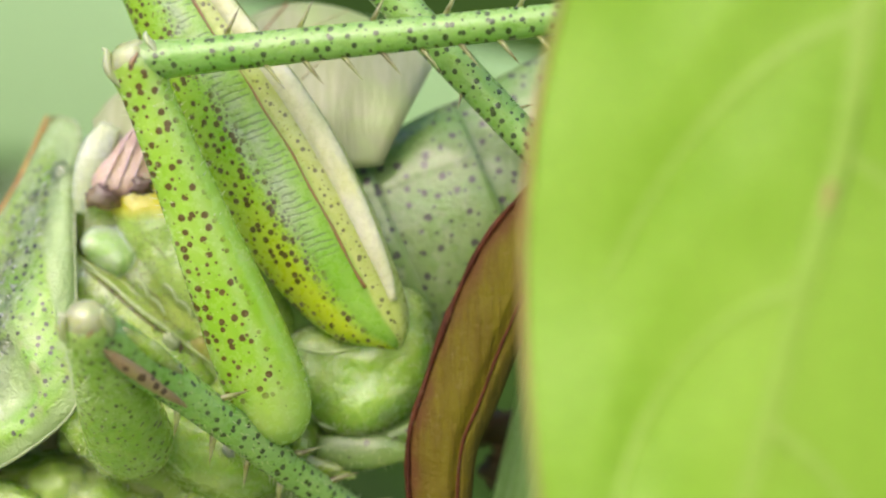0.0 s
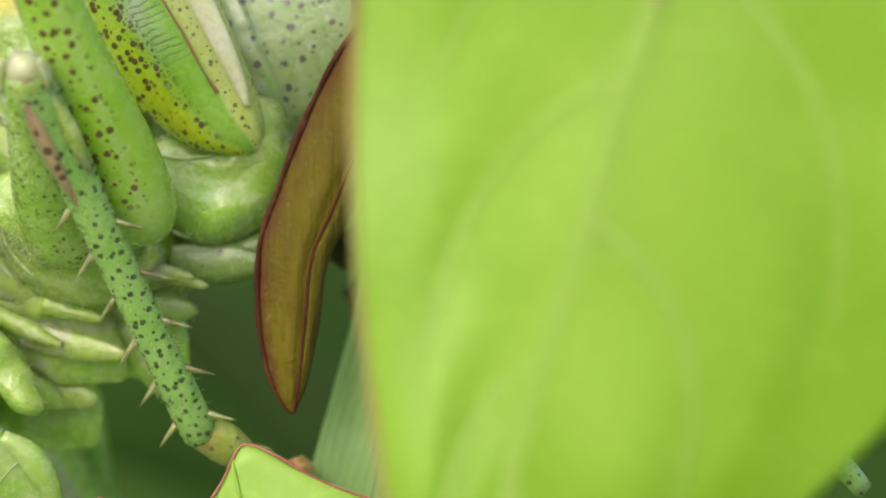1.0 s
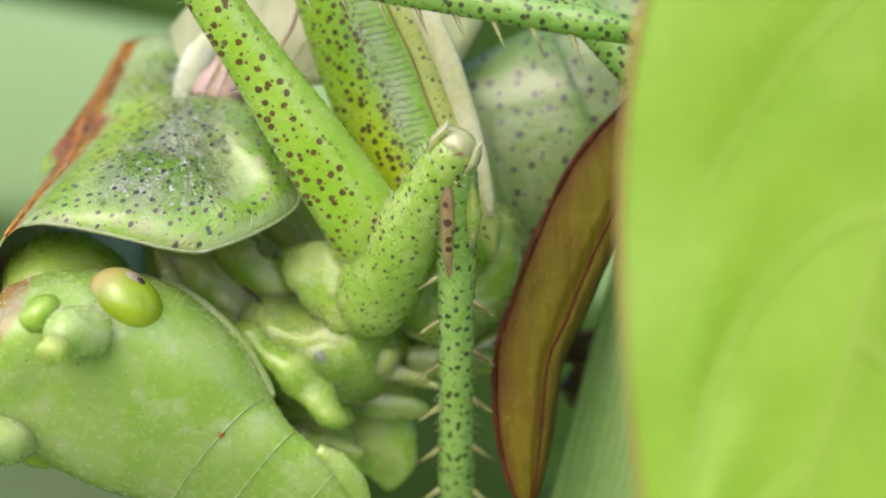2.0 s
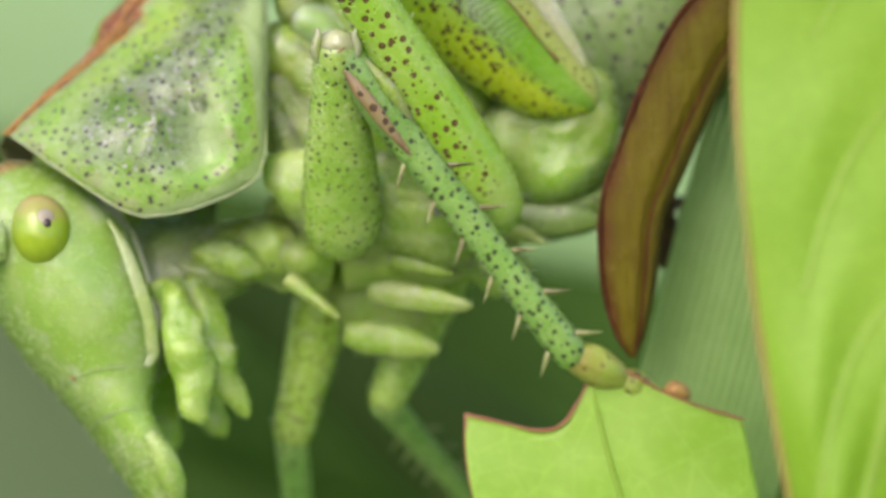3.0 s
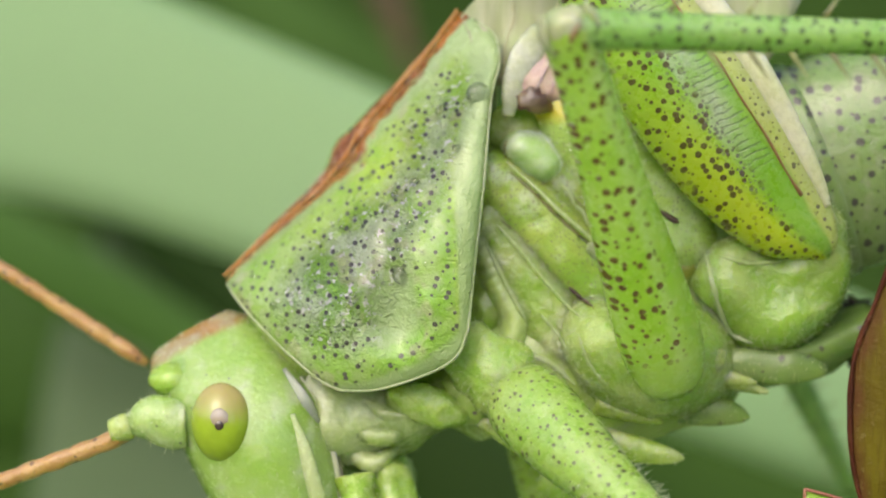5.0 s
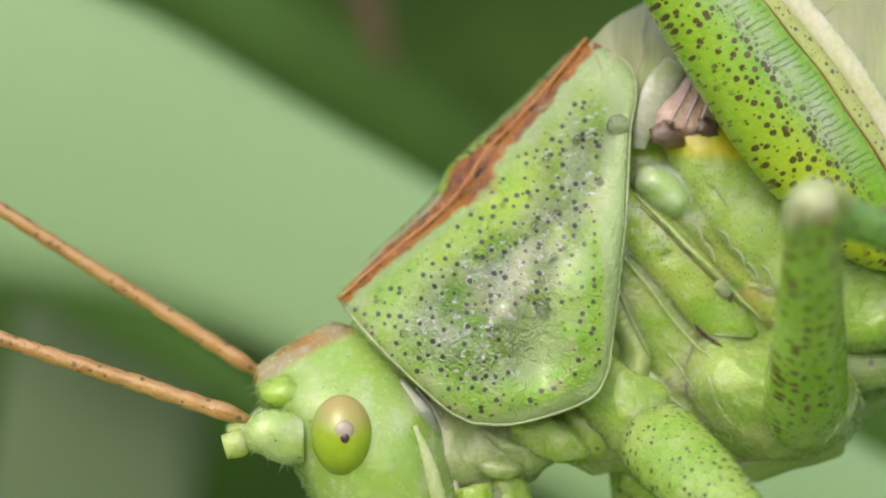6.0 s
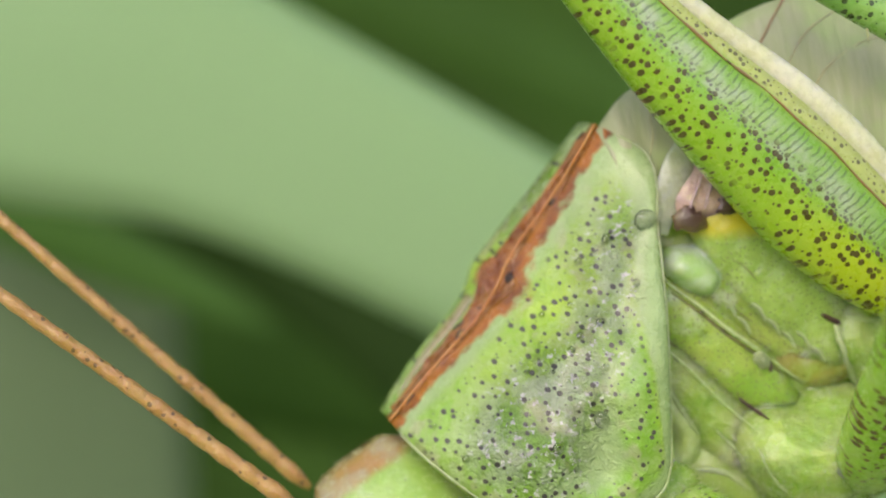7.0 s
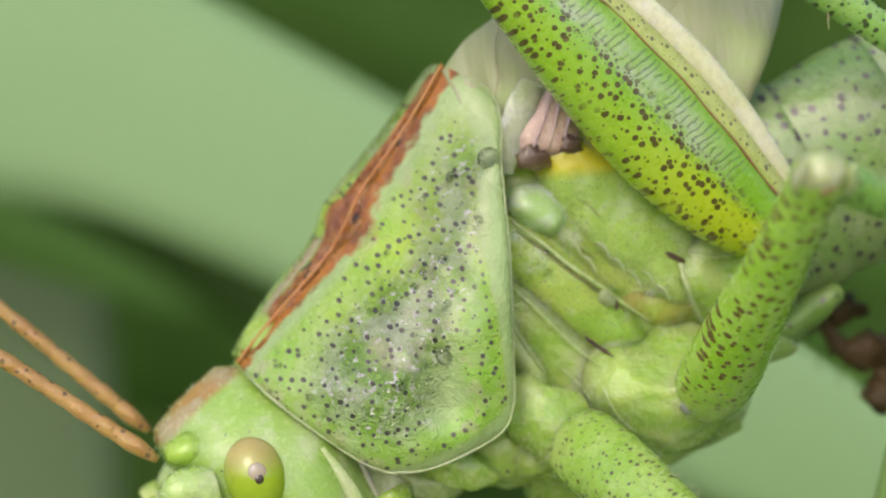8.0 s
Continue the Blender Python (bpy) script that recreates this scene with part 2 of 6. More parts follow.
def tinted(name, base, top, axis_no, lo, hi, **more):
    """A cuticle whose pigment changes along one axis."""
    m = cuticle(name, base, tuple(min(1, c * 1.3) for c in base), **more)
    n, l = m.node_tree.nodes, m.node_tree.links
    b = n["Principled BSDF"]
    old = b.inputs["Base Color"].links[0].from_socket
    co = [x for x in n if x.bl_idname == "ShaderNodeMapping"][0].outputs[0]
    wob = calc(n, l, "MULTIPLY", noised(n, l, co, 1.5), abs(hi - lo))
    l.new(mixed(n, l, ramped(n, l, calc(n, l, "ADD", axis(n, l, co, axis_no), wob), lo, hi), old, top), b.inputs["Base Color"])
    return m


def head_material():
    """Smooth pale green; a rusty band over the crown, with a soft lower edge."""
    m = cuticle("head_cuticle", (0.24, 0.39, 0.07), (0.31, 0.44, 0.14), (0.10, 0.09, 0.08), 6.0, 0.12, rough=0.2, sss=0.6, bump=0.3, pale=(0.41, 0.50, 0.28))
    n, l = m.node_tree.nodes, m.node_tree.links
    b = n["Principled BSDF"]
    old = b.inputs["Base Color"].links[0].from_socket
    co = [x for x in n if x.bl_idname == "ShaderNodeMapping"][0].outputs[0]
    up = calc(n, l, "SUBTRACT", calc(n, l, "MULTIPLY", axis(n, l, co, 2), 0.86), calc(n, l, "MULTIPLY", axis(n, l, co, 0), 0.51))
    up = calc(n, l, "ADD", up, calc(n, l, "MULTIPLY", calc(n, l, "SUBTRACT", noised(n, l, co, 1.5, 3.0), 0.5), 0.25))
    rust = mixed(n, l, ramped(n, l, noised(n, l, co, 2.0, 4.0), 0.4, 0.6), (0.34, 0.18, 0.07), (0.34, 0.27, 0.17))
    l.new(mixed(n, l, ramped(n, l, up, 1.30, 1.46, 0.0, 0.9), old, rust), b.inputs["Base Color"])
    return m


def eye_material():
    return tinted("eye_cuticle", (0.20, 0.29, 0.015), (0.38, 0.31, 0.12), 2, 0.22, 0.70, rough=0.1, sss=0.3, bump=0.04)


def drop_material():
    m, n, l, b, co = base_material("water_drop", 0.03)
    b.inputs["Transmission Weight"].default_value, b.inputs["IOR"].default_value = 1.0, 1.33
    return m


def glassy(m, weight):
    """Lets light through a thin clear cuticle."""
    m.node_tree.nodes["Principled BSDF"].inputs["Transmission Weight"].default_value = weight
    return m


def wing_material():
    """Tan, parchment-like, with faint lengthwise streaks."""
    m, n, l, b, co = base_material("wing_cuticle", 0.38, 0.08, 0.0)
    mp = n.new("ShaderNodeMapping")
    mp.inputs["Rotation"].default_value, mp.inputs["Scale"].default_value = (0, radians(-40), 0), (5.0, 1, 0.6)
    l.new(co, mp.inputs[0])
    streak = noised(n, l, mp.outputs[0], 1.6, 4.0)
    col = mixed(n, l, ramped(n, l, streak, 0.35, 0.65), (0.265, 0.295, 0.15), (0.31, 0.325, 0.195))
    col = mixed(n, l, ramped(n, l, noised(n, l, co, 0.8), 0.45, 0.65), col, (0.28, 0.36, 0.14))
    l.new(col, b.inputs["Base Color"])
    relief(n, l, b, streak, 0.4, 0.00006)
    return m


def withered_material(name, a, c, fleck):
    """Dry leaf: fibres along its length, blotches and pale flecks; reddish towards its rim."""
    m, n, l, b, co = base_material(name, 0.42)
    b.inputs["Specular IOR Level"].default_value = 0.1
    mp = n.new("ShaderNodeMapping")
    mp.inputs["Rotation"].default_value, mp.inputs["Scale"].default_value = (0, radians(12), 0), (7.0, 7.0, 0.5)
    l.new(co, mp.inputs[0])
    at = n.new("ShaderNodeAttribute")
    at.attribute_name = "across"
    k = calc(n, l, "ADD", axis(n, l, at.outputs["Vector"], 0), calc(n, l, "MULTIPLY", calc(n, l, "SUBTRACT", noised(n, l, co, 1.5, 4.0), 0.5), 0.7))
    fibre = noised(n, l, mp.outputs[0], 1.3, 5.0, 0.6)
    col = mixed(n, l, ramped(n, l, fibre, 0.35, 0.68, 0.0, 0.75), a, c)
    col = mixed(n, l, ramped(n, l, noised(n, l, co, 0.9, 4.0), 0.45, 0.70, 0.0, 0.6), col, c)
    col = mixed(n, l, ramped(n, l, k, 0.55, 1.0, 0.0, 0.8), col, (0.10, 0.036, 0.017))
    col = mixed(n, l, ramped(n, l, k, -0.45, -0.85, 0.0, 0.7), col, (0.035, 0.030, 0.008))
    grain = noised(n, l, co, 7.0, 4.0, 0.7)
    col = mixed(n, l, calc(n, l, "MULTIPLY", ramped(n, l, grain, 0.58, 0.70), ramped(n, l, k, 0.0, 0.6, 0.25, 0.8)), col, fleck)
    l.new(col, b.inputs["Base Color"])
    relief(n, l, b, calc(n, l, "ADD", fibre, noised(n, l, co, 4.0, 5.0, 0.65)), 0.8, 0.00008)
    return m


G = {
    # ground out of view, its colour raised to bounce fill light upwards
    "meadow": leaf_material("grass_floor_skin", (0.20, 0.28, 0.10), (0.28, 0.34, 0.16), 0.8, 0.1, 0.02, gloss=0.1),
    "body": cuticle("body_cuticle", (0.25, 0.40, 0.06), (0.33, 0.45, 0.11), (0.10, 0.08, 0.08), 6.0, 0.22, pale=(0.42, 0.49, 0.26)),
    # patch and pale tones paint in olive shade and mint highlights
    "plate": cuticle("plate_cuticle", (0.20, 0.36, 0.04), (0.33, 0.44, 0.09), (0.16, 0.16, 0.08), 15.0, 0.24, pale=(0.44, 0.52, 0.34), bump=0.4, rough=0.16, patch=1.4, sss=0.7, flat=True),
    "clear": cuticle("coxa_cuticle", (0.24, 0.395, 0.06), (0.335, 0.44, 0.14), rough=0.22, sss=0.9, pale=(0.42, 0.52, 0.275), bump=0.9, patch=1.5),
    "abdomen": cuticle("abdomen_cuticle", (0.15, 0.27, 0.06), (0.21, 0.29, 0.12), (0.05, 0.04, 0.05), 4.4, 0.31, rough=0.33, bump=0.5, patch=0.9, pale=(0.30, 0.33, 0.24), flat=True),
    "belly": cuticle("belly_cuticle", (0.13, 0.22, 0.05), (0.18, 0.26, 0.08), (0.06, 0.06, 0.04), 5.0, 0.3),
    "lobe": pronotum_material(),
    # dark olive that paints the shade of the creases between plates
    "furrow": cuticle("furrow_cuticle", (0.15, 0.19, 0.045), (0.17, 0.16, 0.05), rough=0.3),
    "lining": cuticle("lining_cuticle", (0.46, 0.36, 0.17), (0.42, 0.42, 0.20), rough=0.3),
    "rim": cuticle("rim_cuticle", (0.32, 0.41, 0.17), (0.36, 0.44, 0.20), rough=0.25),
    "ridge": cuticle("ridge_cuticle", (0.40, 0.55, 0.17), (0.45, 0.57, 0.24), rough=0.22, bump=0.2),
    "rust": cuticle("rust_cuticle", (0.42, 0.145, 0.02), (0.22, 0.060, 0.012), (0.03, 0.010, 0.005), 2.6, 0.34, rough=0.26, bump=1.2, patch=2.4, pale=(0.50, 0.24, 0.05)),
    "keel": cuticle("keel_cuticle", (0.56, 0.24, 0.04), (0.46, 0.15, 0.03)),
    "head": head_material(),
    "eye": eye_material(),
    "eye_ring": cuticle("eye_ring_cuticle", (0.34, 0.38, 0.08), (0.28, 0.38, 0.10)),
    "pupil": cuticle("pupil_cuticle", (0.04, 0.025, 0.02), (0.06, 0.04, 0.03), rough=0.15, sss=0.0, bump=0.05),
    "eye_cap": cuticle("eye_cap_cuticle", (0.40, 0.33, 0.22), (0.42, 0.38, 0.26), rough=0.12, bump=0.05),
    "antenna": cuticle("antenna_cuticle", (0.42, 0.235, 0.09), (0.33, 0.16, 0.06), (0.10, 0.055, 0.03), 9.0, 0.40, bump=1.0),
    "femur": cuticle("femur_cuticle", (0.25, 0.40, 0.055), (0.31, 0.44, 0.10), (0.06, 0.026, 0.014), 7.0, 0.30, bump=0.35, rough=0.22, pale=(0.36, 0.46, 0.17), flat=True),
    "front_femur": cuticle("front_femur_cuticle", (0.22, 0.37, 0.055), (0.28, 0.41, 0.10), (0.05, 0.04, 0.025), 7.6, 0.25, pale=(0.34, 0.46, 0.16), bump=0.5, rough=0.26, flat=True),
    "tibia": cuticle("tibia_cuticle", (0.17, 0.33, 0.07), (0.24, 0.39, 0.12), (0.025, 0.035, 0.015), 7.5, 0.34, rough=0.3, bump=0.5, flat=True),
    "knee": glassy(cuticle("knee_cuticle", (0.36, 0.48, 0.20), (0.42, 0.44, 0.26), (0.34, 0.18, 0.14), 6.0, 0.22, pale=(0.52, 0.50, 0.40), rough=0.12, sss=0.5), 0.18),
    "ear": cuticle("ear_cuticle", (0.30, 0.22, 0.12), (0.20, 0.10, 0.06), (0.05, 0.02, 0.015), 6.0, 0.5, pale=(0.42, 0.38, 0.24)),
    "scape": cuticle("scape_cuticle", (0.27, 0.42, 0.10), (0.36, 0.46, 0.20), (0.10, 0.10, 0.07), 7.0, 0.26, pale=(0.43, 0.50, 0.32), rough=0.22, sss=0.6, bump=0.5),
    "tarsus": cuticle("tarsus_cuticle", (0.26, 0.34, 0.06), (0.32, 0.26, 0.08), (0.06, 0.035, 0.015), 6.0, 0.45, bump=0.8),
    "pad": cuticle("pad_cuticle", (0.34, 0.15, 0.06), (0.26, 0.17, 0.06), (0.10, 0.05, 0.03), 6.0, 0.3),
    "spine": cuticle("spine_cuticle", (0.30, 0.32, 0.12), (0.10, 0.07, 0.03), rough=0.3, patch=2.4),
    "hair": cuticle("hair_cuticle", (0.50, 0.56, 0.32), (0.44, 0.50, 0.26), rough=0.4),
    "stripe": cuticle("stripe_cuticle", (0.66, 0.68, 0.44), (0.58, 0.62, 0.32), rough=0.28, bump=0.4),
    "dark": cuticle("dark_cuticle", (0.08, 0.04, 0.03), (0.05, 0.02, 0.02)),
    "socket": cuticle("brow_cuticle", (0.26, 0.42, 0.06), (0.32, 0.45, 0.10), rough=0.25),
    "temple": cuticle("temple_cuticle", (0.24, 0.28, 0.20), (0.22, 0.30, 0.15), (0.12, 0.09, 0.12), 6.0, 0.4),
    "drop": drop_material(),
    "wing": wing_material(),
    "plate_yellow": tinted("upper_plate_cuticle", (0.24, 0.36, 0.08), (0.50, 0.47, 0.04), 2, 3.40, 3.66, dot=(0.14, 0.15, 0.08), density=15.0, size=0.22, pale=(0.40, 0.49, 0.27), bump=0.4, rough=0.2, sss=0.7, flat=True),
    "root": tinted("wing_root_cuticle", (0.44, 0.31, 0.25), (0.06, 0.022, 0.025), 2, 3.98, 3.74, patch=2.5, bump=1.0),
    "pale_fold": cuticle("pale_fold_cuticle", (0.38, 0.48, 0.21), (0.46, 0.54, 0.32), rough=0.22, sss=0.7, bump=0.5),
    "root_fold": cuticle("root_fold_cuticle", (0.52, 0.40, 0.34), (0.42, 0.27, 0.25), rough=0.2, bump=0.6),
    "vein": cuticle("vein_cuticle", (0.17, 0.17, 0.09), (0.22, 0.21, 0.13)),
    "membrane": cuticle("membrane_cuticle", (0.33, 0.40, 0.19), (0.29, 0.40, 0.14), rough=0.24, sss=0.6, bump=0.7),
    "hind_femur": femur_material(),
    "mid_femur": mid_femur_material(),
    "palp": cuticle("palp_cuticle", (0.22, 0.37, 0.05), (0.29, 0.41, 0.10), rough=0.2, sss=0.8, pale=(0.38, 0.48, 0.24), bump=0.8, patch=1.8),
    "knob": cuticle("knob_cuticle", (0.30, 0.47, 0.17), (0.46, 0.58, 0.40), rough=0.12, sss=0.6, bump=0.3, patch=2.6),
    "shelf": cuticle("shelf_cuticle", (0.27, 0.37, 0.06), (0.32, 0.30, 0.08), rough=0.25, sss=0.6, pale=(0.42, 0.46, 0.24), patch=1.6),
    "near_leaf": leaf_material("near_leaf_skin", (0.28, 0.51, 0.027), (0.39, 0.61, 0.08), 0.4, 0.5, 0.3),
    "leaf_vein": leaf_material("leaf_vein_skin", (0.385, 0.59, 0.085), (0.425, 0.615, 0.115), 0.4, 0.5),
    "leaf_scar": leaf_material("leaf_scar_skin", (0.50, 0.47, 0.16), (0.46, 0.38, 0.14), 0.5, 0.4),
    "leaf_edge": leaf_material("leaf_edge_skin", (0.42, 0.26, 0.10), (0.36, 0.40, 0.10), 0.5, 0.3),
    "toothed": leaf_material("toothed_leaf_skin", (0.32, 0.56, 0.06), (0.40, 0.62, 0.12), 0.4, 0.4, 0.6, 1.6),
    "toothed_edge": leaf_material("toothed_edge_skin", (0.34, 0.10, 0.08), (0.44, 0.20, 0.14), 0.5, 0.2, 2.0),
    "brown": withered_material("withered_skin", (0.135, 0.112, 0.010), (0.092, 0.062, 0.009), (0.17, 0.13, 0.04)),
    "brown_rim": withered_material("withered_rim", (0.10, 0.030, 0.014), (0.045, 0.014, 0.009), (0.34, 0.22, 0.16)),
    "grass": leaf_material("grass_skin", (0.26, 0.43, 0.13), (0.33, 0.50, 0.19), 0.45, 0.35, 0.8),
    "grass_rib": leaf_material("grass_rib_skin", (0.34, 0.52, 0.20), (0.28, 0.45, 0.15), 0.45, 0.3, 1.2),
    "far_grass": leaf_material("far_grass_skin", (0.29, 0.46, 0.22), (0.35, 0.51, 0.28), 0.5, 0.35, 0.03, gloss=0.2),
    # darker copies of the far grass: shade among the blades put into the colour
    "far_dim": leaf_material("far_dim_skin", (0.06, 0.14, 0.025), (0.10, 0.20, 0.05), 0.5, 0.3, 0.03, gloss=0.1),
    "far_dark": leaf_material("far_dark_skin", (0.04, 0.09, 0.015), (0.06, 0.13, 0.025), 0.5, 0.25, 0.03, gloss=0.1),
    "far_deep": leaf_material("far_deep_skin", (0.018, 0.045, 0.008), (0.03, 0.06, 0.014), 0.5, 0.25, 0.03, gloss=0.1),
    "far_grey": leaf_material("far_grey_skin", (0.14, 0.205, 0.107), (0.185, 0.25, 0.142), 0.5, 0.3, 0.03, gloss=0.2),
    "litter": leaf_material("litter_skin", (0.045, 0.026, 0.010), (0.10, 0.06, 0.025), 0.6, 0.1, 1.0),
    "soil": leaf_material("meadow_skin", (0.02, 0.045, 0.008), (0.04, 0.085, 0.015), 0.8, 0.1, 0.02, gloss=0.1),
}


# ---- mesh helpers; all sizes in millimetres ----
def part(name, bm, material, parent=None, label="", at=(0, 0, 0)):
    """Links a bmesh, given in millimetres round its pivot at, as one mesh object."""
    me = bpy.data.meshes.new(name)
    bmesh.ops.scale(bm, vec=(MM, MM, MM), verts=bm.verts)
    bmesh.ops.recalc_face_normals(bm, faces=bm.faces)
    for fc in bm.faces:
        fc.smooth = True
    bm.to_mesh(me)
    bm.free()
    me.materials.append(G[material] if isinstance(material, str) else material)
    ob = new(name, me)
    ob.parent = parent
    ob.location = Vector(at) * MM
    if label:
        tagged(ob, label)
    return ob


def spline(pts, count):
    """Points of a smooth curve through pts (any number of coordinates)."""
    p = np.array(pts, float)
    p = np.vstack([2 * p[0] - p[1], p, 2 * p[-1] - p[-2]])
    out = []
    for s in np.linspace(0, len(p) - 3 - 1e-6, count):
        i = int(s)
        t = s - i
        a, b, c, d = p[i:i + 4]
        out.append(0.5 * (2 * b + (c - a) * t + (2 * a - 5 * b + 4 * c - d) * t * t + (3 * b - a - 3 * c + d) * t ** 3))
    return np.array(out)


def skin(rings, close=True, caps=True):
    """A bmesh over rings of points."""
    bm = bmesh.new()
    rows = [[bm.verts.new(p) for p in r] for r in rings]
    n = len(rows[0])
    for a, b in zip(rows, rows[1:]):
        for i in range(n if close else n - 1):
            j = (i + 1) % n
            bm.faces.new((a[i], a[j], b[j], b[i]))
    if caps and close:
        bm.faces.new(rows[0][::-1])
        bm.faces.new(rows[-1])
    return bm


def tube(pts, radii, n=16, count=20, at=(0, 0, 0), power=2.0, lump=0.0, seed=0):
    """A rounded limb along pts. radii: one number, or (across, in depth), for each point; power 2 is an ellipse."""
    rr = [(r, r) if isinstance(r, (int, float)) else r for r in radii]
    c = spline([(*p, *r) for p, r in zip(pts, rr)], count)
    rings = []
    for i, row in enumerate(c):
        a, b = c[max(i - 1, 0)][:3], c[min(i + 1, len(c) - 1)][:3]
        t = Vector(b - a).normalized()
        side = t.cross(Vector((0, 1, 0)))
        side = side.normalized() if side.length > 1e-3 else Vector((1, 0, 0))
        deep = side.cross(t).normalized()
        ring = []
        for k in range(n):
            w = 2 * math.pi * k / n
            cs, sn = math.cos(w), math.sin(w)
            p = Vector(row[:3]) + side * (max(row[3], 0.004) * abs(cs) ** (2 / power) * (1 if cs > 0 else -1)) + deep * (max(row[4], 0.004) * abs(sn) ** (2 / power) * (1 if sn > 0 else -1))
            if lump:
                p += (p - Vector(row[:3])) * lump * noise.noise(p * 2.2 + Vector((seed, 0, 0)))
            ring.append(p - Vector(at))
        rings.append(ring)
    return skin(rings)


def limb(length, stations, n=16, count=24, ends=True, lump=0.0, seed=0):
    """A limb along its own z axis. stations: (part of length, across, deep)."""
    st = list(stations)
    if ends:
        st = [(st[0][0] - 0.02, st[0][1] * 0.45, st[0][2] * 0.45)] + st + [(st[-1][0] + 0.02, st[-1][1] * 0.45, st[-1][2] * 0.45)]
    return tube([(0, 0, s[0] * length) for s in st], [(s[1], s[2]) for s in st], n, count, lump=lump, seed=seed)


def aim(base, tip, twist=0):
    """The pose of a limb from base towards tip, in millimetres; its own y stays in depth."""
    b, z = Vector(base), (Vector(tip) - Vector(base)).normalized()
    x = Vector((0, 1, 0)).cross(z).normalized()
    y = z.cross(x)
    m = Matrix((x, y, z)).transposed().to_4x4()
    return Matrix.Translation(b * MM) @ m @ pose(0, 0, 0, 0, 0, twist)


def ball(centre, radii, n=16, at=(0, 0, 0), turn=(0, 0, 0), lump=0.0):
    bm = bmesh.new()
    bmesh.ops.create_uvsphere(bm, u_segments=n, v_segments=max(8, n * 2 // 3), radius=1)
    m = Matrix.Translation(Vector(centre) - Vector(at)) @ pose(0, 0, 0, *turn) @ Matrix.Diagonal((*radii, 1))
    for v in bm.verts:
        if lump:
            v.co *= 1 + lump * noise.noise(v.co * 2.3 + Vector(centre))
        v.co = m @ v.co
    return bm


def cone(base, tip, r, n=7):
    b, d = Vector(base), Vector(tip) - Vector(base)
    s = d.orthogonal().normalized()
    u = d.cross(s).normalized()
    rings = [[b + d * f + (s * math.cos(k * 2 * math.pi / n) + u * math.sin(k * 2 * math.pi / n)) * r * g for k in range(n)] for f, g in ((0, 1), (0.35, 0.72), (0.75, 0.36), (1, 0.05))]
    return skin(rings)


def plate(near, thick=0.04):
    """A thin shell over a grid of points, thickened away from the viewer's side."""
    rows, cols = len(near), len(near[0])
    bm = bmesh.new()
    f = [[bm.verts.new(p) for p in r] for r in near]
    b = [[bm.verts.new(Vector(p) + Vector((0, thick, 0))) for p in r] for r in near]
    for i in range(rows - 1):
        for j in range(cols - 1):
            bm.faces.new((f[i][j], f[i][j + 1], f[i + 1][j + 1], f[i + 1][j]))
            bm.faces.new((b[i][j], b[i + 1][j], b[i + 1][j + 1], b[i][j + 1]))
    ring = [(i, 0) for i in range(rows)] + [(rows - 1, j) for j in range(1, cols)] + [(i, cols - 1) for i in range(rows - 2, -1, -1)] + [(0, j) for j in range(cols - 2, 0, -1)]
    for (i, j), (k, m) in zip(ring, ring[1:] + ring[:1]):
        bm.faces.new((f[i][j], f[k][m], b[k][m], b[i][j]))
    return bm


# ---- setting ----
def far_blade(name, line, material, label, bow=0.0):
    """A long far grass blade, slightly bowed across. line: points of its middle and the width there."""
    c = spline(line, 33)
    grid = []
    for i, r in enumerate(c):
        d = Vector(c[min(i + 1, 32)][:3] - c[max(i - 1, 0)][:3])
        s = d.cross(Vector((0, 1, 0))).normalized()
        w = r[3] * 0.5
        grid.append([Vector(r[:3]) + s * (w * k) + Vector((0, -0.12 * w * (1 - k * k) - bow * math.sin(math.pi * i / 32), 0)) for k in (-1, -0.66, -0.33, 0, 0.33, 0.66, 1)])
    ob = tagged(new(name), label, "grass", "grass blades behind the insect")
    part("blade", plate(grid, 0.1), material, ob)
    part("midrib", tube([r[3] + Vector((0, 0.04, 0)) for r in grid[::4]], [(0.06, 0.06)] * 9, 8, 33), material, ob)
    return ob


# unseen ground, added pale so that it brightens the insect from below
bm = bmesh.new()
bmesh.ops.create_grid(bm, x_segments=40, y_segments=40, size=60000)
ground = tagged(part("ground", bm, "meadow", at=(0, 0, -220)), "unseen ground far below the leaves, made pale to bounce light up", "ground", kind="structure")

grid = [[(x, 260 + 14 * noise.noise(Vector((x, z, 0)) * 0.01), z) for x in range(-320, 321, 40)] for z in range(-220, 341, 40)]
tagged(part("backdrop", plate(grid, 2), "soil"), "blurred dark green vegetation far behind", "vegetation", kind="structure")

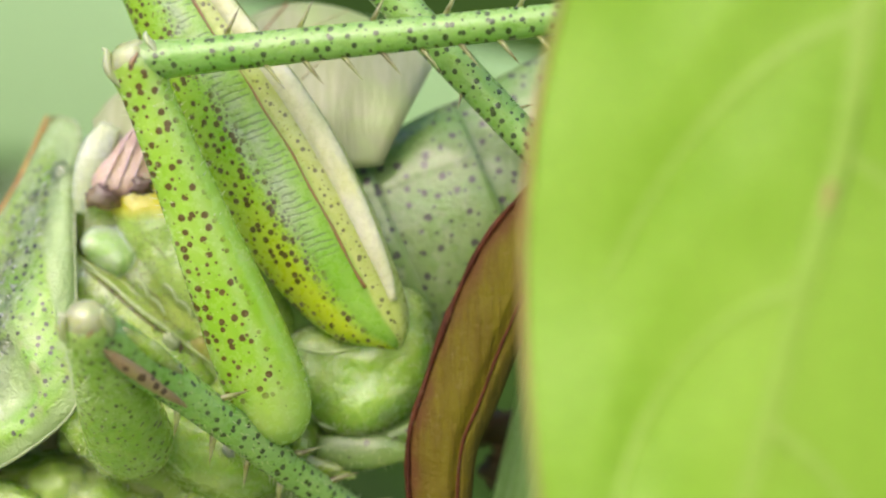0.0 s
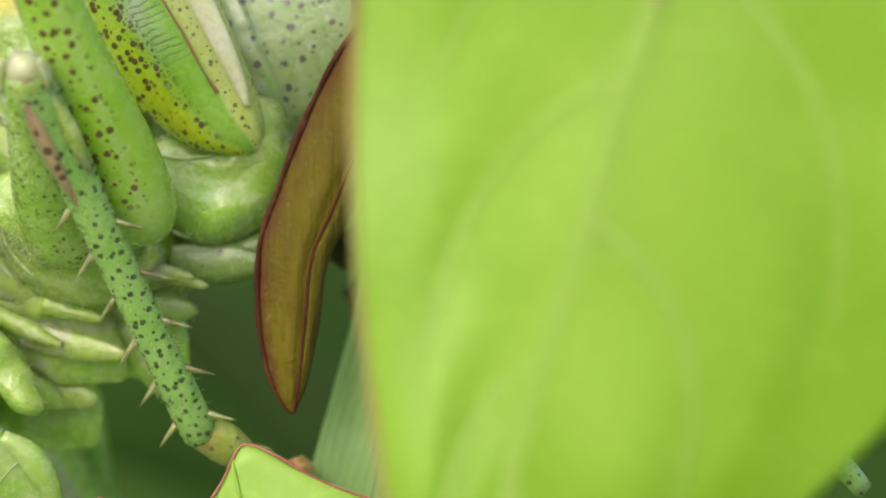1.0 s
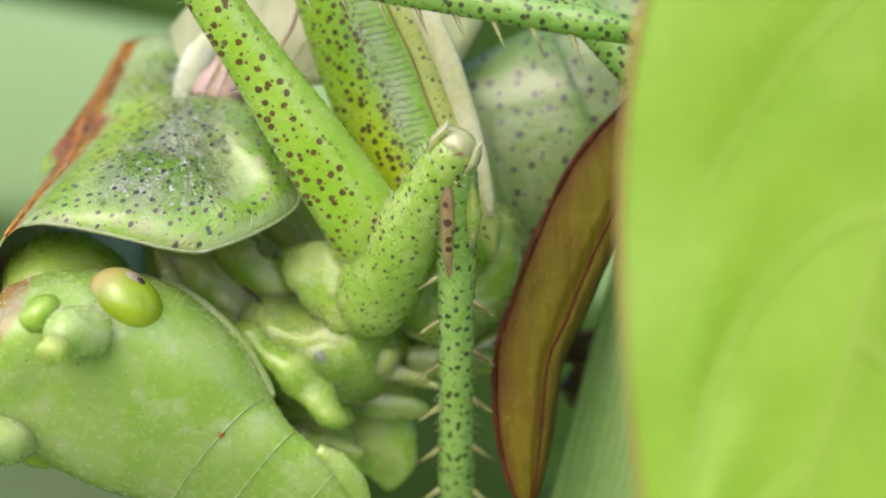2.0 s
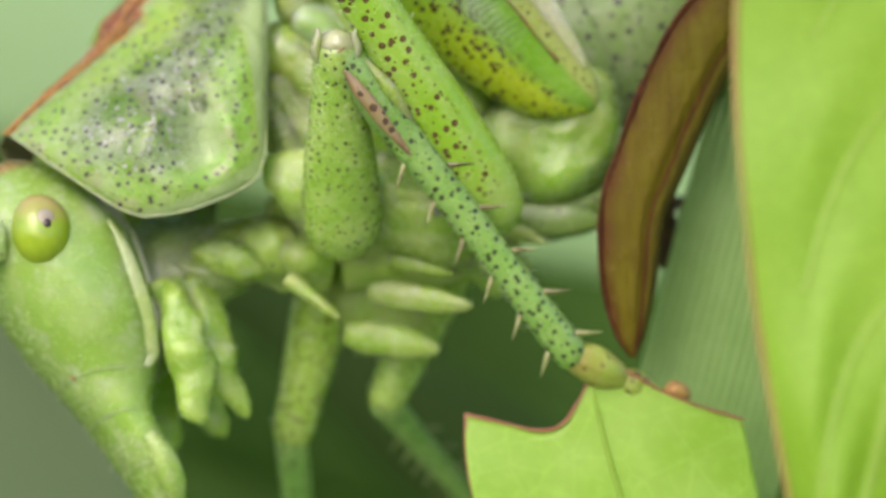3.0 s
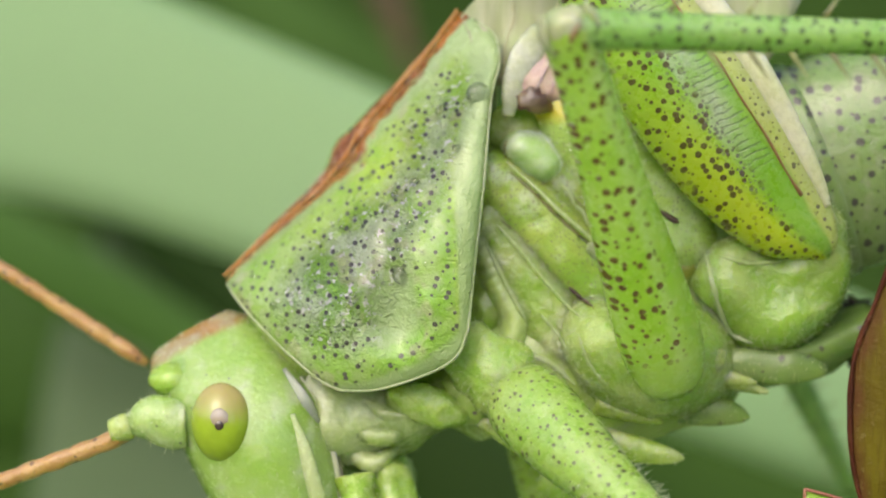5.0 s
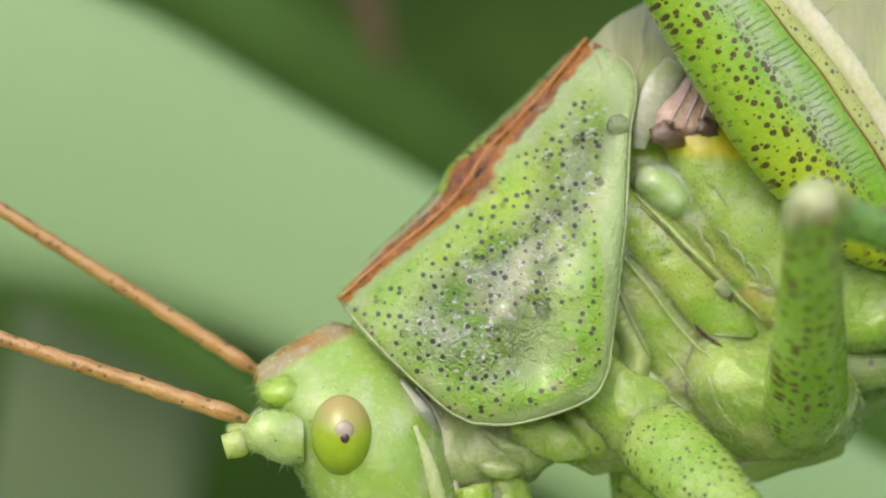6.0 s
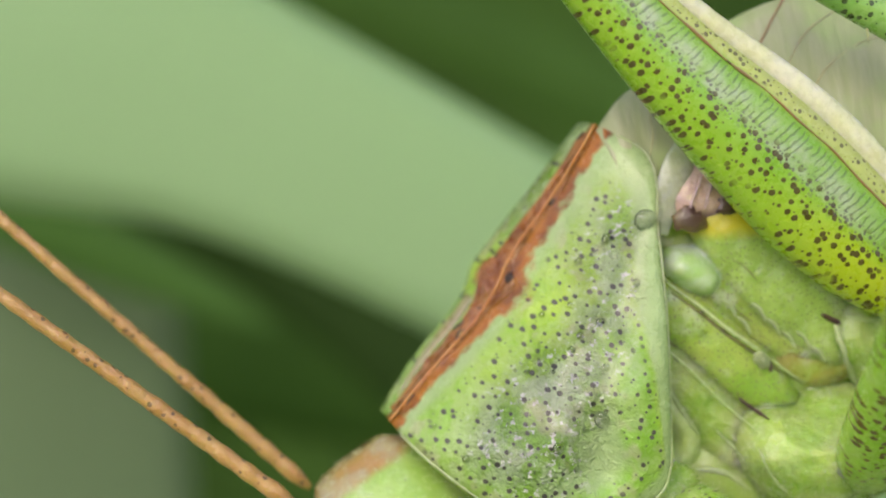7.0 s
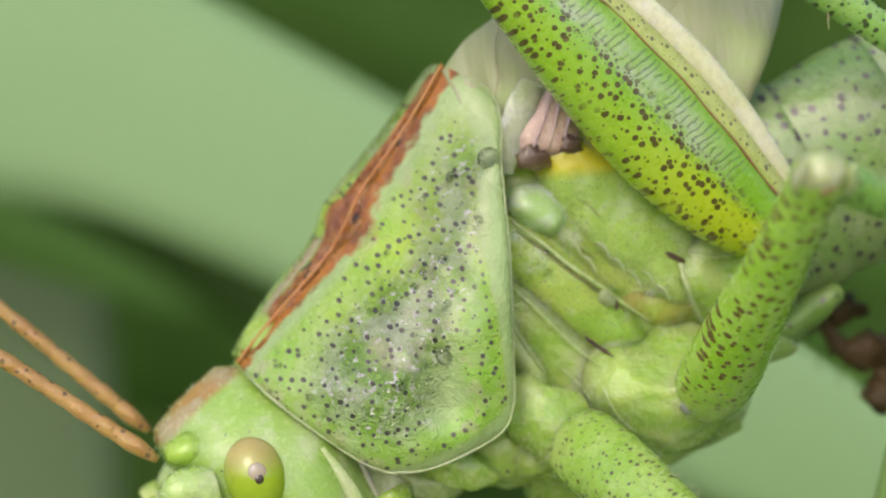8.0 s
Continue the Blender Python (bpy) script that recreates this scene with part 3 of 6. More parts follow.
# the dull and dark blades carry the shade of the gaps in their colour
BLADES = [
    ([(-50, 62, 17.0, 3.4), (-28, 62, 4.5, 3.6), (-17, 62, -1.2, 3.4), (-11, 62, -4.4, 1.8), (-8, 62, -6.2, 0.4)], "far_dim", "dull green grass blade, shade put into its colour, out of focus"),
    ([(-20.5, 70, -40.0, 12), (-19.6, 70, -20.0, 12), (-18.8, 70, -4.0, 11), (-17.8, 70, 5.0, 7.0), (-16.5, 70, 14.0, 3.0)], "far_grey", "grey-green upright stem, out of focus"),
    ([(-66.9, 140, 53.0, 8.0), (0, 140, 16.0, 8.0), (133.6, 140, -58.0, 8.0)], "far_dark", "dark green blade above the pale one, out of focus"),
    ([(-22, 75, 42.0, 3.0), (-9.5, 75, 25.0, 2.6), (-6.5, 75, 19.0, 2.0), (-4.5, 75, 14.0, 0.8)], "litter", "withered brown stem, out of focus"),
    ([(-40, 66, 20.0, 4.0), (-12.2, 66, -0.2, 4.2), (-3.9, 66, -6.2, 5.0), (4, 66, -12.5, 8.0), (16, 66, -20.0, 9.0), (40, 66, -34.0, 8.0)], "far_deep", "dark blade put in as the shade under the pale blade, out of focus"),
    ([(-60, 90, 2.0, 12.0), (-20, 90, -8.0, 12.0), (20, 90, -22.0, 10.0), (60, 90, -40.0, 8.0)], "far_dark", "dark green blade below, shade put into its colour, out of focus"),
]
for line, mat, lab in BLADES:
    far_blade("grass_blade", line, mat, lab, 0.5)
pale_blade = far_blade("grass_blade", [(x, 0, (0.09 if x < 0 else 0.02) * x * abs(x) / 10, w) for x, w in ((-40, 12), (-24, 11.4), (-14, 9.8), (-8, 7.8), (0, 6.9), (8, 6.6), (16, 6.2), (22, 5.6), (36, 3.0))], "far_grass", "broad pale green grass blade, out of focus behind the insect", 0.15)


# ---- leaves round the insect ----
def near_leaf():
    root = tagged(new("broad_leaf"), "broad fresh green leaf with pale veins, close before the insect", "leaf")
    tip, top = Vector((5.79, -8.00, -4.87)), Vector((8.89, -8.00, 6.23))
    d = top - tip
    s = Vector((d.z, 0, -d.x)).normalized()
    left = spline([(0.0,), (1.2,), (2.25,), (3.05,), (3.5,), (3.5,), (3.2,)], 41)[:, 0]
    right = spline([(0.0,), (2.4,), (3.9,), (5.0,), (5.9,), (6.2,), (6.0,)], 41)[:, 0]

    def droop(k):
        """How far a vein has bent towards the tip at k."""
        return 0.14 * abs(k) + 0.50 * min(0.66, abs(k)) ** 2.5

    def spot(u, k):
        """A point of the blade: u along the midrib, k from -1 at one margin to 1 at the other."""
        w = float(np.interp(u * 40, range(41), left if k < 0 else right)) * k * 0.845
        start = 0.345 if k < 0 else 0.225
        quilt = 0.034 * math.cos(2 * math.pi * (u + droop(k) - start) / 0.245) * min(1, 4 * abs(k))
        y = (0.55 if k < 0 else 0.38) * (abs(k) ** 1.6) + 0.25 * math.sin(u * 5 + k) + 0.10 * math.sin(9 * u + 5 * k) + quilt
        return tip + d * u + s * w + Vector((0.12 * math.sin(u * 3), y, 0))

    part("blade", plate([[spot(i / 90, j / 24 - 1) for j in range(49)] for i in range(91)], 0.12), "near_leaf", root)
    part("margin", tube([spot(i / 40, -1) for i in range(1, 41)], [(0.045, 0.05)] * 40, 8, 60), "leaf_edge", root, "reddish rim of the leaf")

    def nerve(name, path, width, lift, label="", mat="leaf_vein"):
        """A low flat nerve along path, a list of (u, k)."""
        rows = []
        for n, (u, k) in enumerate(path):
            p = spot(u, k)
            q = spot(*path[min(n + 1, len(path) - 1)]) - spot(*path[max(n - 1, 0)])
            side = Vector((q.z, 0, -q.x)).normalized()
            w = width * (1 - 0.6 * n / len(path))
            rows.append([p + side * (w * f) + Vector((0, 0.012 - (0.012 + lift) * (1 - f * f), 0)) for f in (-1, -0.6, -0.3, 0, 0.3, 0.6, 1)])
        part(name, plate(rows, 0.05), mat, root, label)

    nerve("midrib", [(1 - i / 60, 0) for i in range(60)], 0.20, 0.014, "pale midrib")
    for side, starts in ((-1, (0.345, 0.59, 0.835)), (1, (0.225, 0.47, 0.715, 0.96))):
        for u in starts:
            nerve("vein", [(max(0.02, u - droop(k)), side * k) for k in np.linspace(0.0, 0.70, 28)], 0.11, 0.012)
    nerve("scar", [(0.685 - 0.004 * i, 0.0) for i in range(8)], 0.10, 0.030, "small tan scar on the midrib", "leaf_scar")
    return root


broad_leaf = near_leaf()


def brown_sheath():
    root = tagged(new("withered_leaf"), "curled red-brown withered leaf beside a grass blade", "leaf")
    line = [(8.01, -0.70, 4.30), (7.00, -0.70, 3.35), (6.18, -0.70, 2.57), (5.66, -0.70, 1.65), (5.24, -0.70, 0.64), (4.96, -0.70, -0.07), (4.88, -0.70, -1.15), (4.86, -0.70, -1.91), (4.86, -0.70, -2.31)]
    half = [0.75, 0.72, 0.68, 0.66, 0.63, 0.58, 0.48, 0.28, 0.05]
    c = spline([(*p, h) for p, h in zip(line, half)], 48)
    grid, rim, fold = [], [], []
    for i, r in enumerate(c):
        t = Vector(c[min(i + 1, 47)][:3] - c[max(i - 1, 0)][:3]).normalized()
        s = Vector((t.z, 0, -t.x))
        row = []
        for k in np.linspace(-1, 1, 15):
            dy = -0.22 * math.cos(k * 1.4) + 0.10 * math.exp(-((k + 0.35) / 0.12) ** 2) + 0.02 * noise.noise(Vector((i * 0.4, k * 4, 0)))
            row.append(Vector(r[:3]) + s * (r[3] * (k if k > 0 else k * 0.72)) + Vector((0, dy * min(1, r[3] * 2), 0)))
        grid.append(row)
        rim.append(row[14] + Vector((0, -0.02, 0)))
        fold.append(row[4] + Vector((0, -0.03, 0)))
    blade = part("blade", plate(grid, 0.06), "brown", root)
    band = blade.data.attributes.new("across", "FLOAT_VECTOR", "POINT")
    for n in range(len(blade.data.vertices)):
        band.data[n].vector = ((n % 15) / 7 - 1, 0, 0)
    part("rim", tube(rim, [(0.035 * min(1, h * 2.2) + 0.006, 0.04) for h in c[:, 3]], 12, 110, lump=0.5), "brown_rim", root, "reddish thick rim")
    part("fold", tube(fold, [(0.022, 0.022)] * 48, 8, 70, lump=0.5), "brown_rim", root, "dark red fold line")
    return root


sheath = brown_sheath()


def ribbed_grass():
    root = tagged(new("ribbed_grass_blade"), "ribbed grey-green grass blade behind the withered leaf", "grass")
    a, b = Vector((5.95, 0.60, -4.97)), Vector((9.03, 0.60, 6.49))
    d = b - a
    s = Vector((d.z, 0, -d.x)).normalized()
    def spot(u, k):
        return a + d * u + s * (1.35 * k) + Vector((0, 0.3 * k * k + 0.05 * math.sin(12 * u + k), 0))

    part("blade", plate([[spot(i / 12, j / 12 - 1) for j in range(25)] for i in range(13)], 0.08), "grass", root)
    for j in range(18):
        k = (j + 0.5) / 9 - 1
        part("rib", tube([spot(i / 12, k) + Vector((0, 0.012, 0)) for i in range(13)], [(0.038 + 0.012 * (j % 3 == 0), 0.04)] * 13, 8, 26), "grass_rib", root)
    return root


ribbed_grass()


def toothed_leaf():
    """Built round the tip of its outer tooth, so that it can sway."""
    o = Vector((3.70, -1.20, -2.00))
    root = tagged(new("toothed_leaf"), "light green toothed leaf with a thin red edge", "leaf")
    root.location = o * MM
    top = [(3.70, -1.20, -2.00), (4.22, -1.20, -2.12), (4.78, -1.20, -2.25), (5.16, -1.20, -2.16), (5.46, -1.20, -1.72), (5.70, -1.20, -1.27), (6.10, -1.20, -1.36), (6.70, -1.20, -1.70), (7.25, -1.20, -1.92), (7.90, -1.20, -2.12)]
    low = [(3.71, -1.20, -2.67), (3.85, -1.20, -3.44), (4.07, -1.20, -4.21), (4.47, -1.20, -5.36)]
    edge = spline(top, 61)
    side = spline([top[0]] + low, 14)
    far = Vector((8.34, -1.20, -5.04)) - Vector(low[-1])
    grid = []
    for i in range(14):
        v = i / 13
        row = []
        for j in range(61):
            u = j / 60
            p = Vector(edge[j]) * (1 - v) + (Vector(low[-1]) + far * u) * v
            p += (Vector(side[i]) - (Vector(top[0]) * (1 - v) + Vector(low[-1]) * v)) * (1 - u)
            p.y += 0.25 * math.sin(u * 4) * v - 0.5 * v + 0.03 * noise.noise(p * 1.5)
            row.append(p - o)
        grid.append(row)
    part("blade", plate(grid, 0.07), "toothed", root)
    part("margin", tube([Vector(p) - o for p in edge[::3]], [(0.02, 0.045)] * 21, 7, 90, lump=0.4), "toothed_edge", root, "thin red rim")
    part("margin", tube([Vector(p) - o for p in side], [(0.022, 0.045)] * 14, 7, 40, lump=0.4), "toothed_edge", root, "thin red rim")
    part("vein", tube([grid[0][30] + Vector((0, -0.01, 0)), grid[6][32] + Vector((0, -0.01, 0)), grid[13][34] + Vector((0, -0.01, 0))], [0.02, 0.04, 0.05], 6, 16), "leaf_vein", root)
    return root


serrate = toothed_leaf()

def twig():
    root = tagged(new("withered_twig"), "small withered brown twig with crumpled bits behind the legs", "twig")
    o = Vector((4.95, 1.75, 0.62))
    root.location = o * MM
    rnd = random.Random(11)
    p = Vector((-0.9, 0, 0.5))
    for k in range(9):
        q = p + Vector((rnd.uniform(0.1, 0.5), rnd.uniform(-0.3, 0.3), rnd.uniform(-0.55, 0.25)))
        part("stalk", tube([p, p.lerp(q, 0.5) + Vector((0, 0, rnd.uniform(-0.1, 0.1))), q], [0.13, 0.10 + 0.10 * rnd.random(), 0.13], 10, 16, lump=0.7, seed=k), "litter", root)
        if k % 2:
            part("crumb", ball(q, (rnd.uniform(0.26, 0.46), 0.26, rnd.uniform(0.22, 0.42)), 16, lump=0.8), "litter", root, "dark brown crumpled husk")
        p = q if k % 3 else p + Vector((0.2, 0.1, -0.2))
    return root


twig()

# ---- the insect ----
cricket = tagged(new("bush_cricket"), "pale green bush cricket with dark dots and a rusty back", "insect")


def pronotum():
    at = (-0.60, 0.70, 1.60)
    P, Q, U = (-4.48, 0.62, 0.94), (-1.17, 0.62, 5.08), (-0.70, -1.10, 0.53)
    T = spline([P, (-3.83, 0.65, 1.63), (-3.11, 0.65, 2.33), (-2.74, 0.65, 2.85), (-2.50, 0.65, 3.29), (-1.79, 0.65, 4.17), Q], 40)
    F = spline([P, (-4.12, 0.10, 0.55), (-3.58, -0.30, 0.08), (-2.92, -0.60, -0.42), (-2.53, -0.75, -0.59)], 30)
    B = spline([(-2.53, -0.75, -0.59), (-1.99, -0.95, -0.54), (-1.29, -1.05, -0.28), (-0.91, -1.10, -0.02), (-0.77, -1.10, 0.35)], 40)
    S = spline([Q, (-0.54, 0.20, 4.54), (-0.61, -0.30, 3.62), (-0.65, -0.75, 2.42), (-0.72, -1.00, 1.27), (-0.77, -1.10, 0.35)], 30)
    half = []
    for j in range(30):
        v = j / 29
        row = []
        for i in range(40):
            u = i / 39
            p = (1 - v) * T[i] + v * B[i] + (1 - u) * F[j] + u * S[j] - ((1 - u) * (1 - v) * T[0] + u * (1 - v) * T[39] + (1 - u) * v * B[0] + u * v * B[39])
            p = Vector(p)
            p.y -= 0.55 * math.sin(math.pi * v) ** 0.8 * math.sin(math.pi * min(1, max(0, u))) ** 0.5
            p.y -= 0.30 * (1 - math.exp(-v / 0.045)) * (1 - v) ** 2
            inner = math.sin(math.pi * v) * math.sin(math.pi * u)
            p.y += inner * (0.12 * noise.noise(p * 0.9) + 0.09 * noise.noise(p * 2.2) + 0.04 * noise.noise(p * 5.5))
            q = math.hypot((u - 0.43) * 1.0, (v - 0.70) * 0.9)
            p.y += 0.24 * math.exp(-(q / 0.12) ** 2) - 0.07 * math.exp(-((q - 0.20) / 0.06) ** 2) * inner
            p.y += 0.10 * math.exp(-((u - 0.52) ** 2 + (v - 0.44) ** 2) / 0.004)
            row.append(p - Vector(at))
        half.append(row)
    # the far half: the back is broad and nearly flat behind the keel before it falls away
    far = []
    for j in range(30):
        v = j / 29
        e = max(0.0, v - 0.22) / 0.78 * 29
        a, f = int(min(28, e)), min(1.0, e - int(min(28, e)))
        flat = min(1.0, v / 0.22)
        row = []
        for i in range(40):
            p = half[a][i].lerp(half[a + 1][i], f)
            swell = math.sin(math.pi * min(1, max(0, i / 39 * 0.94 + 0.03))) ** 0.6
            hump = 0.10 * math.exp(-((i - 20) / 3.5) ** 2) * math.sin(math.pi * min(1, v / 0.3))
            q = Vector((p.x, 2 * (0.62 - at[1]) - p.y + 0.9 * flat, p.z)) + Vector((-0.78, 0, 0.62)) * ((0.27 * math.sin(flat * math.pi / 2) * math.exp(-max(0, v - 0.22) / 0.15) + hump) * swell)
            row.append(q)
        far.append(row)
    grid = far[:0:-1] + half
    ob = part("pronotum", plate(grid, 0.03), "lobe", cricket, "speckled green pronotum with pale side lobes", at)
    zone = ob.data.attributes.new("zone", "FLOAT_COLOR", "POINT")
    rows = [abs(r - 29) / 29 for r in range(59)]
    for n in range(len(ob.data.vertices)):
        v, u = rows[(n // 40) % 59], (n % 40) / 39
        dots = min(1, max(0, (0.85 + 0.12 * max(0, 1 - v / 0.45) - u) / 0.05)) * min(1, max(0, (0.95 - v) / 0.06)) * min(1, max(0, (v - 0.05) / 0.06)) * (1 - 0.9 * math.exp(-((u - 0.45) / 0.13) ** 4 - ((v - 0.68) / 0.12) ** 4))
        pale = math.exp(-((u - 0.28) / 0.20) ** 2 - ((v - 0.48) / 0.24) ** 2) + 0.5 * math.exp(-((u - 0.55) / 0.2) ** 2 - ((v - 0.42) / 0.15) ** 2) + 0.6 * math.exp(-((u - 0.80) / 0.16) ** 2 - ((v - 0.28) / 0.22) ** 2)
        gold = math.exp(-((v - 0.20) / 0.15) ** 2) * math.exp(-((u - 0.50) / 0.30) ** 2) + 0.7 * math.exp(-((u - 0.86) / 0.06) ** 2) * min(1, v * 2)
        side_far = (n // 40) % 59 < 29
        width = (0.036 + 0.05 * math.exp(-((u - 0.52) / 0.12) ** 2)) * (1.5 if side_far else 1.0)
        zone.data[n].color = (dots, min(1, pale), min(1, gold), max(0.0, min(1.0, 1.0 - 0.5 * v / width)))
    lining = [[far[j][i] + Vector((0.01, -0.05, 0)) for i in range(0, 16)] for j in range(3, 30)]
    part("lining", plate(lining, 0.02), "lining", ob, "tan inner skin of the front margin")
    # pale rim round the lobe
    rim = [half[j][0] for j in range(2, 30, 3)] + [half[29][i] for i in range(2, 39, 4)] + [half[j][39] for j in range(29, 1, -3)]
    part("rim", tube(rim, [(0.022, 0.03)] * len(rim), 8, 120), "rim", ob, "pale translucent rim")
    def ridge_row(i, a, b, steps=7):
        """Points across the back at station i, from a rows on the far side to b rows on the near one."""
        row = []
        for k in range(steps):
            f = -a + (a + b) * k / (steps - 1)
            g = grid[int(math.floor(28 + f))][i].lerp(grid[int(math.floor(28 + f)) + 1][i], (28 + f) % 1) if f < 0 else half[int(f)][i].lerp(half[int(f) + 1][i], f % 1)
            row.append(g + Vector((-0.010, -0.012, 0.010)) + Vector((-0.03, -0.01, 0.03)) * noise.noise(Vector((i * 0.5, k * 0.8, 0))))
        return row

    rows = []
    for i in range(1, 39):
        w = 0.22 + 0.95 * math.exp(-((i - 20) / 4.0) ** 2) + 0.4 * noise.noise(Vector((i * 0.45, 3, 0)))
        rows.append(ridge_row(i, 0.9 + 1.0 * w, max(0.3, w), 13))
    part("back_stripe", plate(rows, 0.03), "rust", ob, "rusty brown stripe along the back, darker at its hump")
    rnd = random.Random(5)
    for _ in range(26):
        i, j = rnd.randint(3, 36), rnd.randint(5, 26)
        r = rnd.choice((0.03, 0.035, 0.045, 0.06))
        part("droplet", ball(half[j][i] + Vector((0, -r * 0.2, 0)), (r, r * 0.6, r), 12), "drop", ob, "tiny water droplet")
    for i, j, r in ((36, 9, 0.17), (20, 17, 0.13), (31, 6, 0.09), (12, 16, 0.08), (27, 11, 0.07)):
        part("droplet", ball(half[j][i] + Vector((0, -r * 0.1, 0)), (r, r * 0.45, r), 18), "drop", ob, "clear water droplet")
    keel = [half[0][i] + Vector((-0.02, -0.03, 0.02)) for i in range(0, 40, 3)]
    part("keel", tube(keel, [(0.024, 0.03)] * len(keel), 8, 50), "keel", ob, "orange keel line")
    return ob


pron = pronotum()


def head():
    at = (-2.92, 0.70, -0.33)
    sec = [((-5.28, 0.70, 0.19), (-4.50, 0.70, 0.63), 0.35), ((-5.59, 0.70, -0.09), (-3.84, 0.70, 0.46), 0.75), ((-5.54, 0.70, -0.52), (-3.37, 0.70, -0.02), 1.2),
           ((-5.29, 0.70, -0.93), (-2.88, 0.70, -0.62), 1.5), ((-5.00, 0.70, -1.51), (-2.66, 0.70, -1.33), 1.6), ((-4.56, 0.70, -2.29), (-2.50, 0.70, -2.22), 1.45),
           ((-4.08, 0.70, -2.98), (-2.56, 0.70, -2.94), 1.15), ((-3.62, 0.70, -3.62), (-2.73, 0.70, -3.56), 1.0), ((-3.15, 0.70, -4.40), (-2.45, 0.70, -4.34), 0.9), ((-2.72, 0.70, -5.15), (-2.38, 0.70, -5.10), 0.45)]
    c = spline([(*a, *b, w) for a, b, w in sec], 38)
    rings = []
    for r in c:
        a, b = Vector(r[:3]), Vector(r[3:6])
        m, h = (a + b) / 2, (b - a) / 2
        ring = []
        for k in range(28):
            w = 2 * math.pi * k / 28
            cs, sn = math.cos(w), math.sin(w)
            ring.append(m + h * (abs(cs) ** 0.8 * (1 if cs > 0 else -1)) + Vector((0, r[6] * abs(sn) ** 0.85 * (1 if sn > 0 else -1), 0)) - Vector(at))
        rings.append(ring)
    ob = part("head", skin(rings), "head", cricket, "smooth pale green head", at)
    o = Vector(at)

    def surf(u, fr, far=False, out=0.0):
        """A point of the head's skin: u from crown to mouth, fr from the front edge to the rear."""
        r = c[max(0, min(37, int(round(u * 33))))]
        q = 2 * fr - 1
        cs = abs(q) ** 1.25
        y = (r[6] + out) * math.sqrt(max(0, 1 - cs * cs)) ** 0.85
        p = Vector(r[:3]).lerp(Vector(r[3:6]), fr)
        p.y += y if far else -y
        return p - o

    for far in (False, True):
        def side(p):
            p = Vector(p)
            return Vector((p.x, 1.4 - p.y, p.z)) - o if far else p - o
        e = side((-4.34, -0.64, -0.95))
        s = 1 if far else -1
        part("eye", ball((0, 0, 0), (0.44, 0.42, 0.57), 28, turn=(0, -8, 0)), "eye", ob, "glossy yellow-green compound eye", e)
        part("eye_rim", ball(e + Vector((0.03, -s * 0.14, -0.02)), (0.50, 0.26, 0.63), 22, turn=(0, -8, 0)), "eye_ring", ob)
        part("eye_cap", ball(e + Vector((0.0, s * 0.365, 0.07)), (0.15, 0.058, 0.17), 20), "eye_cap", ob, "pale tan patch on the eye")
        part("pupil", ball(e + Vector((0.01, s * 0.412, 0.0)), (0.065, 0.022, 0.07), 14), "pupil", ob, "dark false pupil")
        a, b, d = side((-4.88, -0.35, -0.97)), side((-5.43, -0.35, -0.98)), side((-5.97, -0.35, -1.14))
        part("scape", tube([a, a.lerp(b, 0.4), b, b.lerp(d, 0.45)], [0.32, 0.36, 0.32, 0.17], 18, 20, lump=0.2), "scape", ob, "green antenna base")
        part("pedicel", tube([b.lerp(d, 0.4), b.lerp(d, 0.6), d], [0.15, 0.2, 0.17], 12, 10), "clear", ob)
        part("socket", ball(side((-5.13, -0.10, -0.39)), (0.38, 0.31, 0.25), 20, lump=0.12), "socket", ob, "bright green swelling between the antennae")
        g = [surf(u, fr, far) for u, fr in ((0.40, 0.78), (0.47, 0.79), (0.54, 0.79), (0.62, 0.80), (0.69, 0.82), (0.74, 0.82), (0.77, 0.76))]
        part("cheek_ridge", tube(g, [(0.04, 0.03), (0.11, 0.06), (0.13, 0.07), (0.14, 0.08), (0.14, 0.08), (0.12, 0.06), (0.06, 0.03)], 14, 40), "ridge", ob, "pale ridge along the cheek")
        j = [side((-2.51, -0.20, -1.70)), side((-2.36, -0.40, -2.33)), side((-2.27, -0.45, -2.96)), side((-2.22, -0.40, -3.62))]
        part("palp", tube(j + [j[3] + (j[3] - j[2]) * 0.35, j[3] + (j[3] - j[2]) * 0.5], [0.28, 0.30, 0.32, 0.26, 0.18, 0.06], 24, 60, lump=0.55), "palp", ob, "knobbly translucent mouth palp")
        j = [side((-1.96, 0.10, -1.68)), side((-1.83, 0.00, -2.24)), side((-1.73, 0.00, -2.98)), side((-1.44, 0.00, -3.62))]
        part("palp", tube([j[0] + (j[0] - j[1]) * 0.4] + j + [j[3] + (j[3] - j[2]) * 0.3], [0.06, 0.26, 0.29, 0.30, 0.18, 0.06], 24, 60, lump=0.55), "palp", ob, "knobbly translucent mouth palp")
    part("face_mark", ball(surf(0.765, 0.07) + Vector((0.03, 0.03, 0)), (0.08, 0.05, 0.05), 12, lump=0.8), "rust", ob, "brown mark on the face")
    for far in (False, True):
        part("temple", tube([surf(0.28, 0.88, far), surf(0.36, 0.86, far), surf(0.43, 0.90, far)], [(0.04, 0.02), (0.13, 0.03), (0.04, 0.02)], 12, 16), "temple", ob, "greyish violet temple")
    part("nape", ball(Vector((-3.25, 0.70, 0.28)) - o, (1.02, 0.85, 1.02), 32, lump=0.04), "socket", ob, "pale green nape under the pronotum")
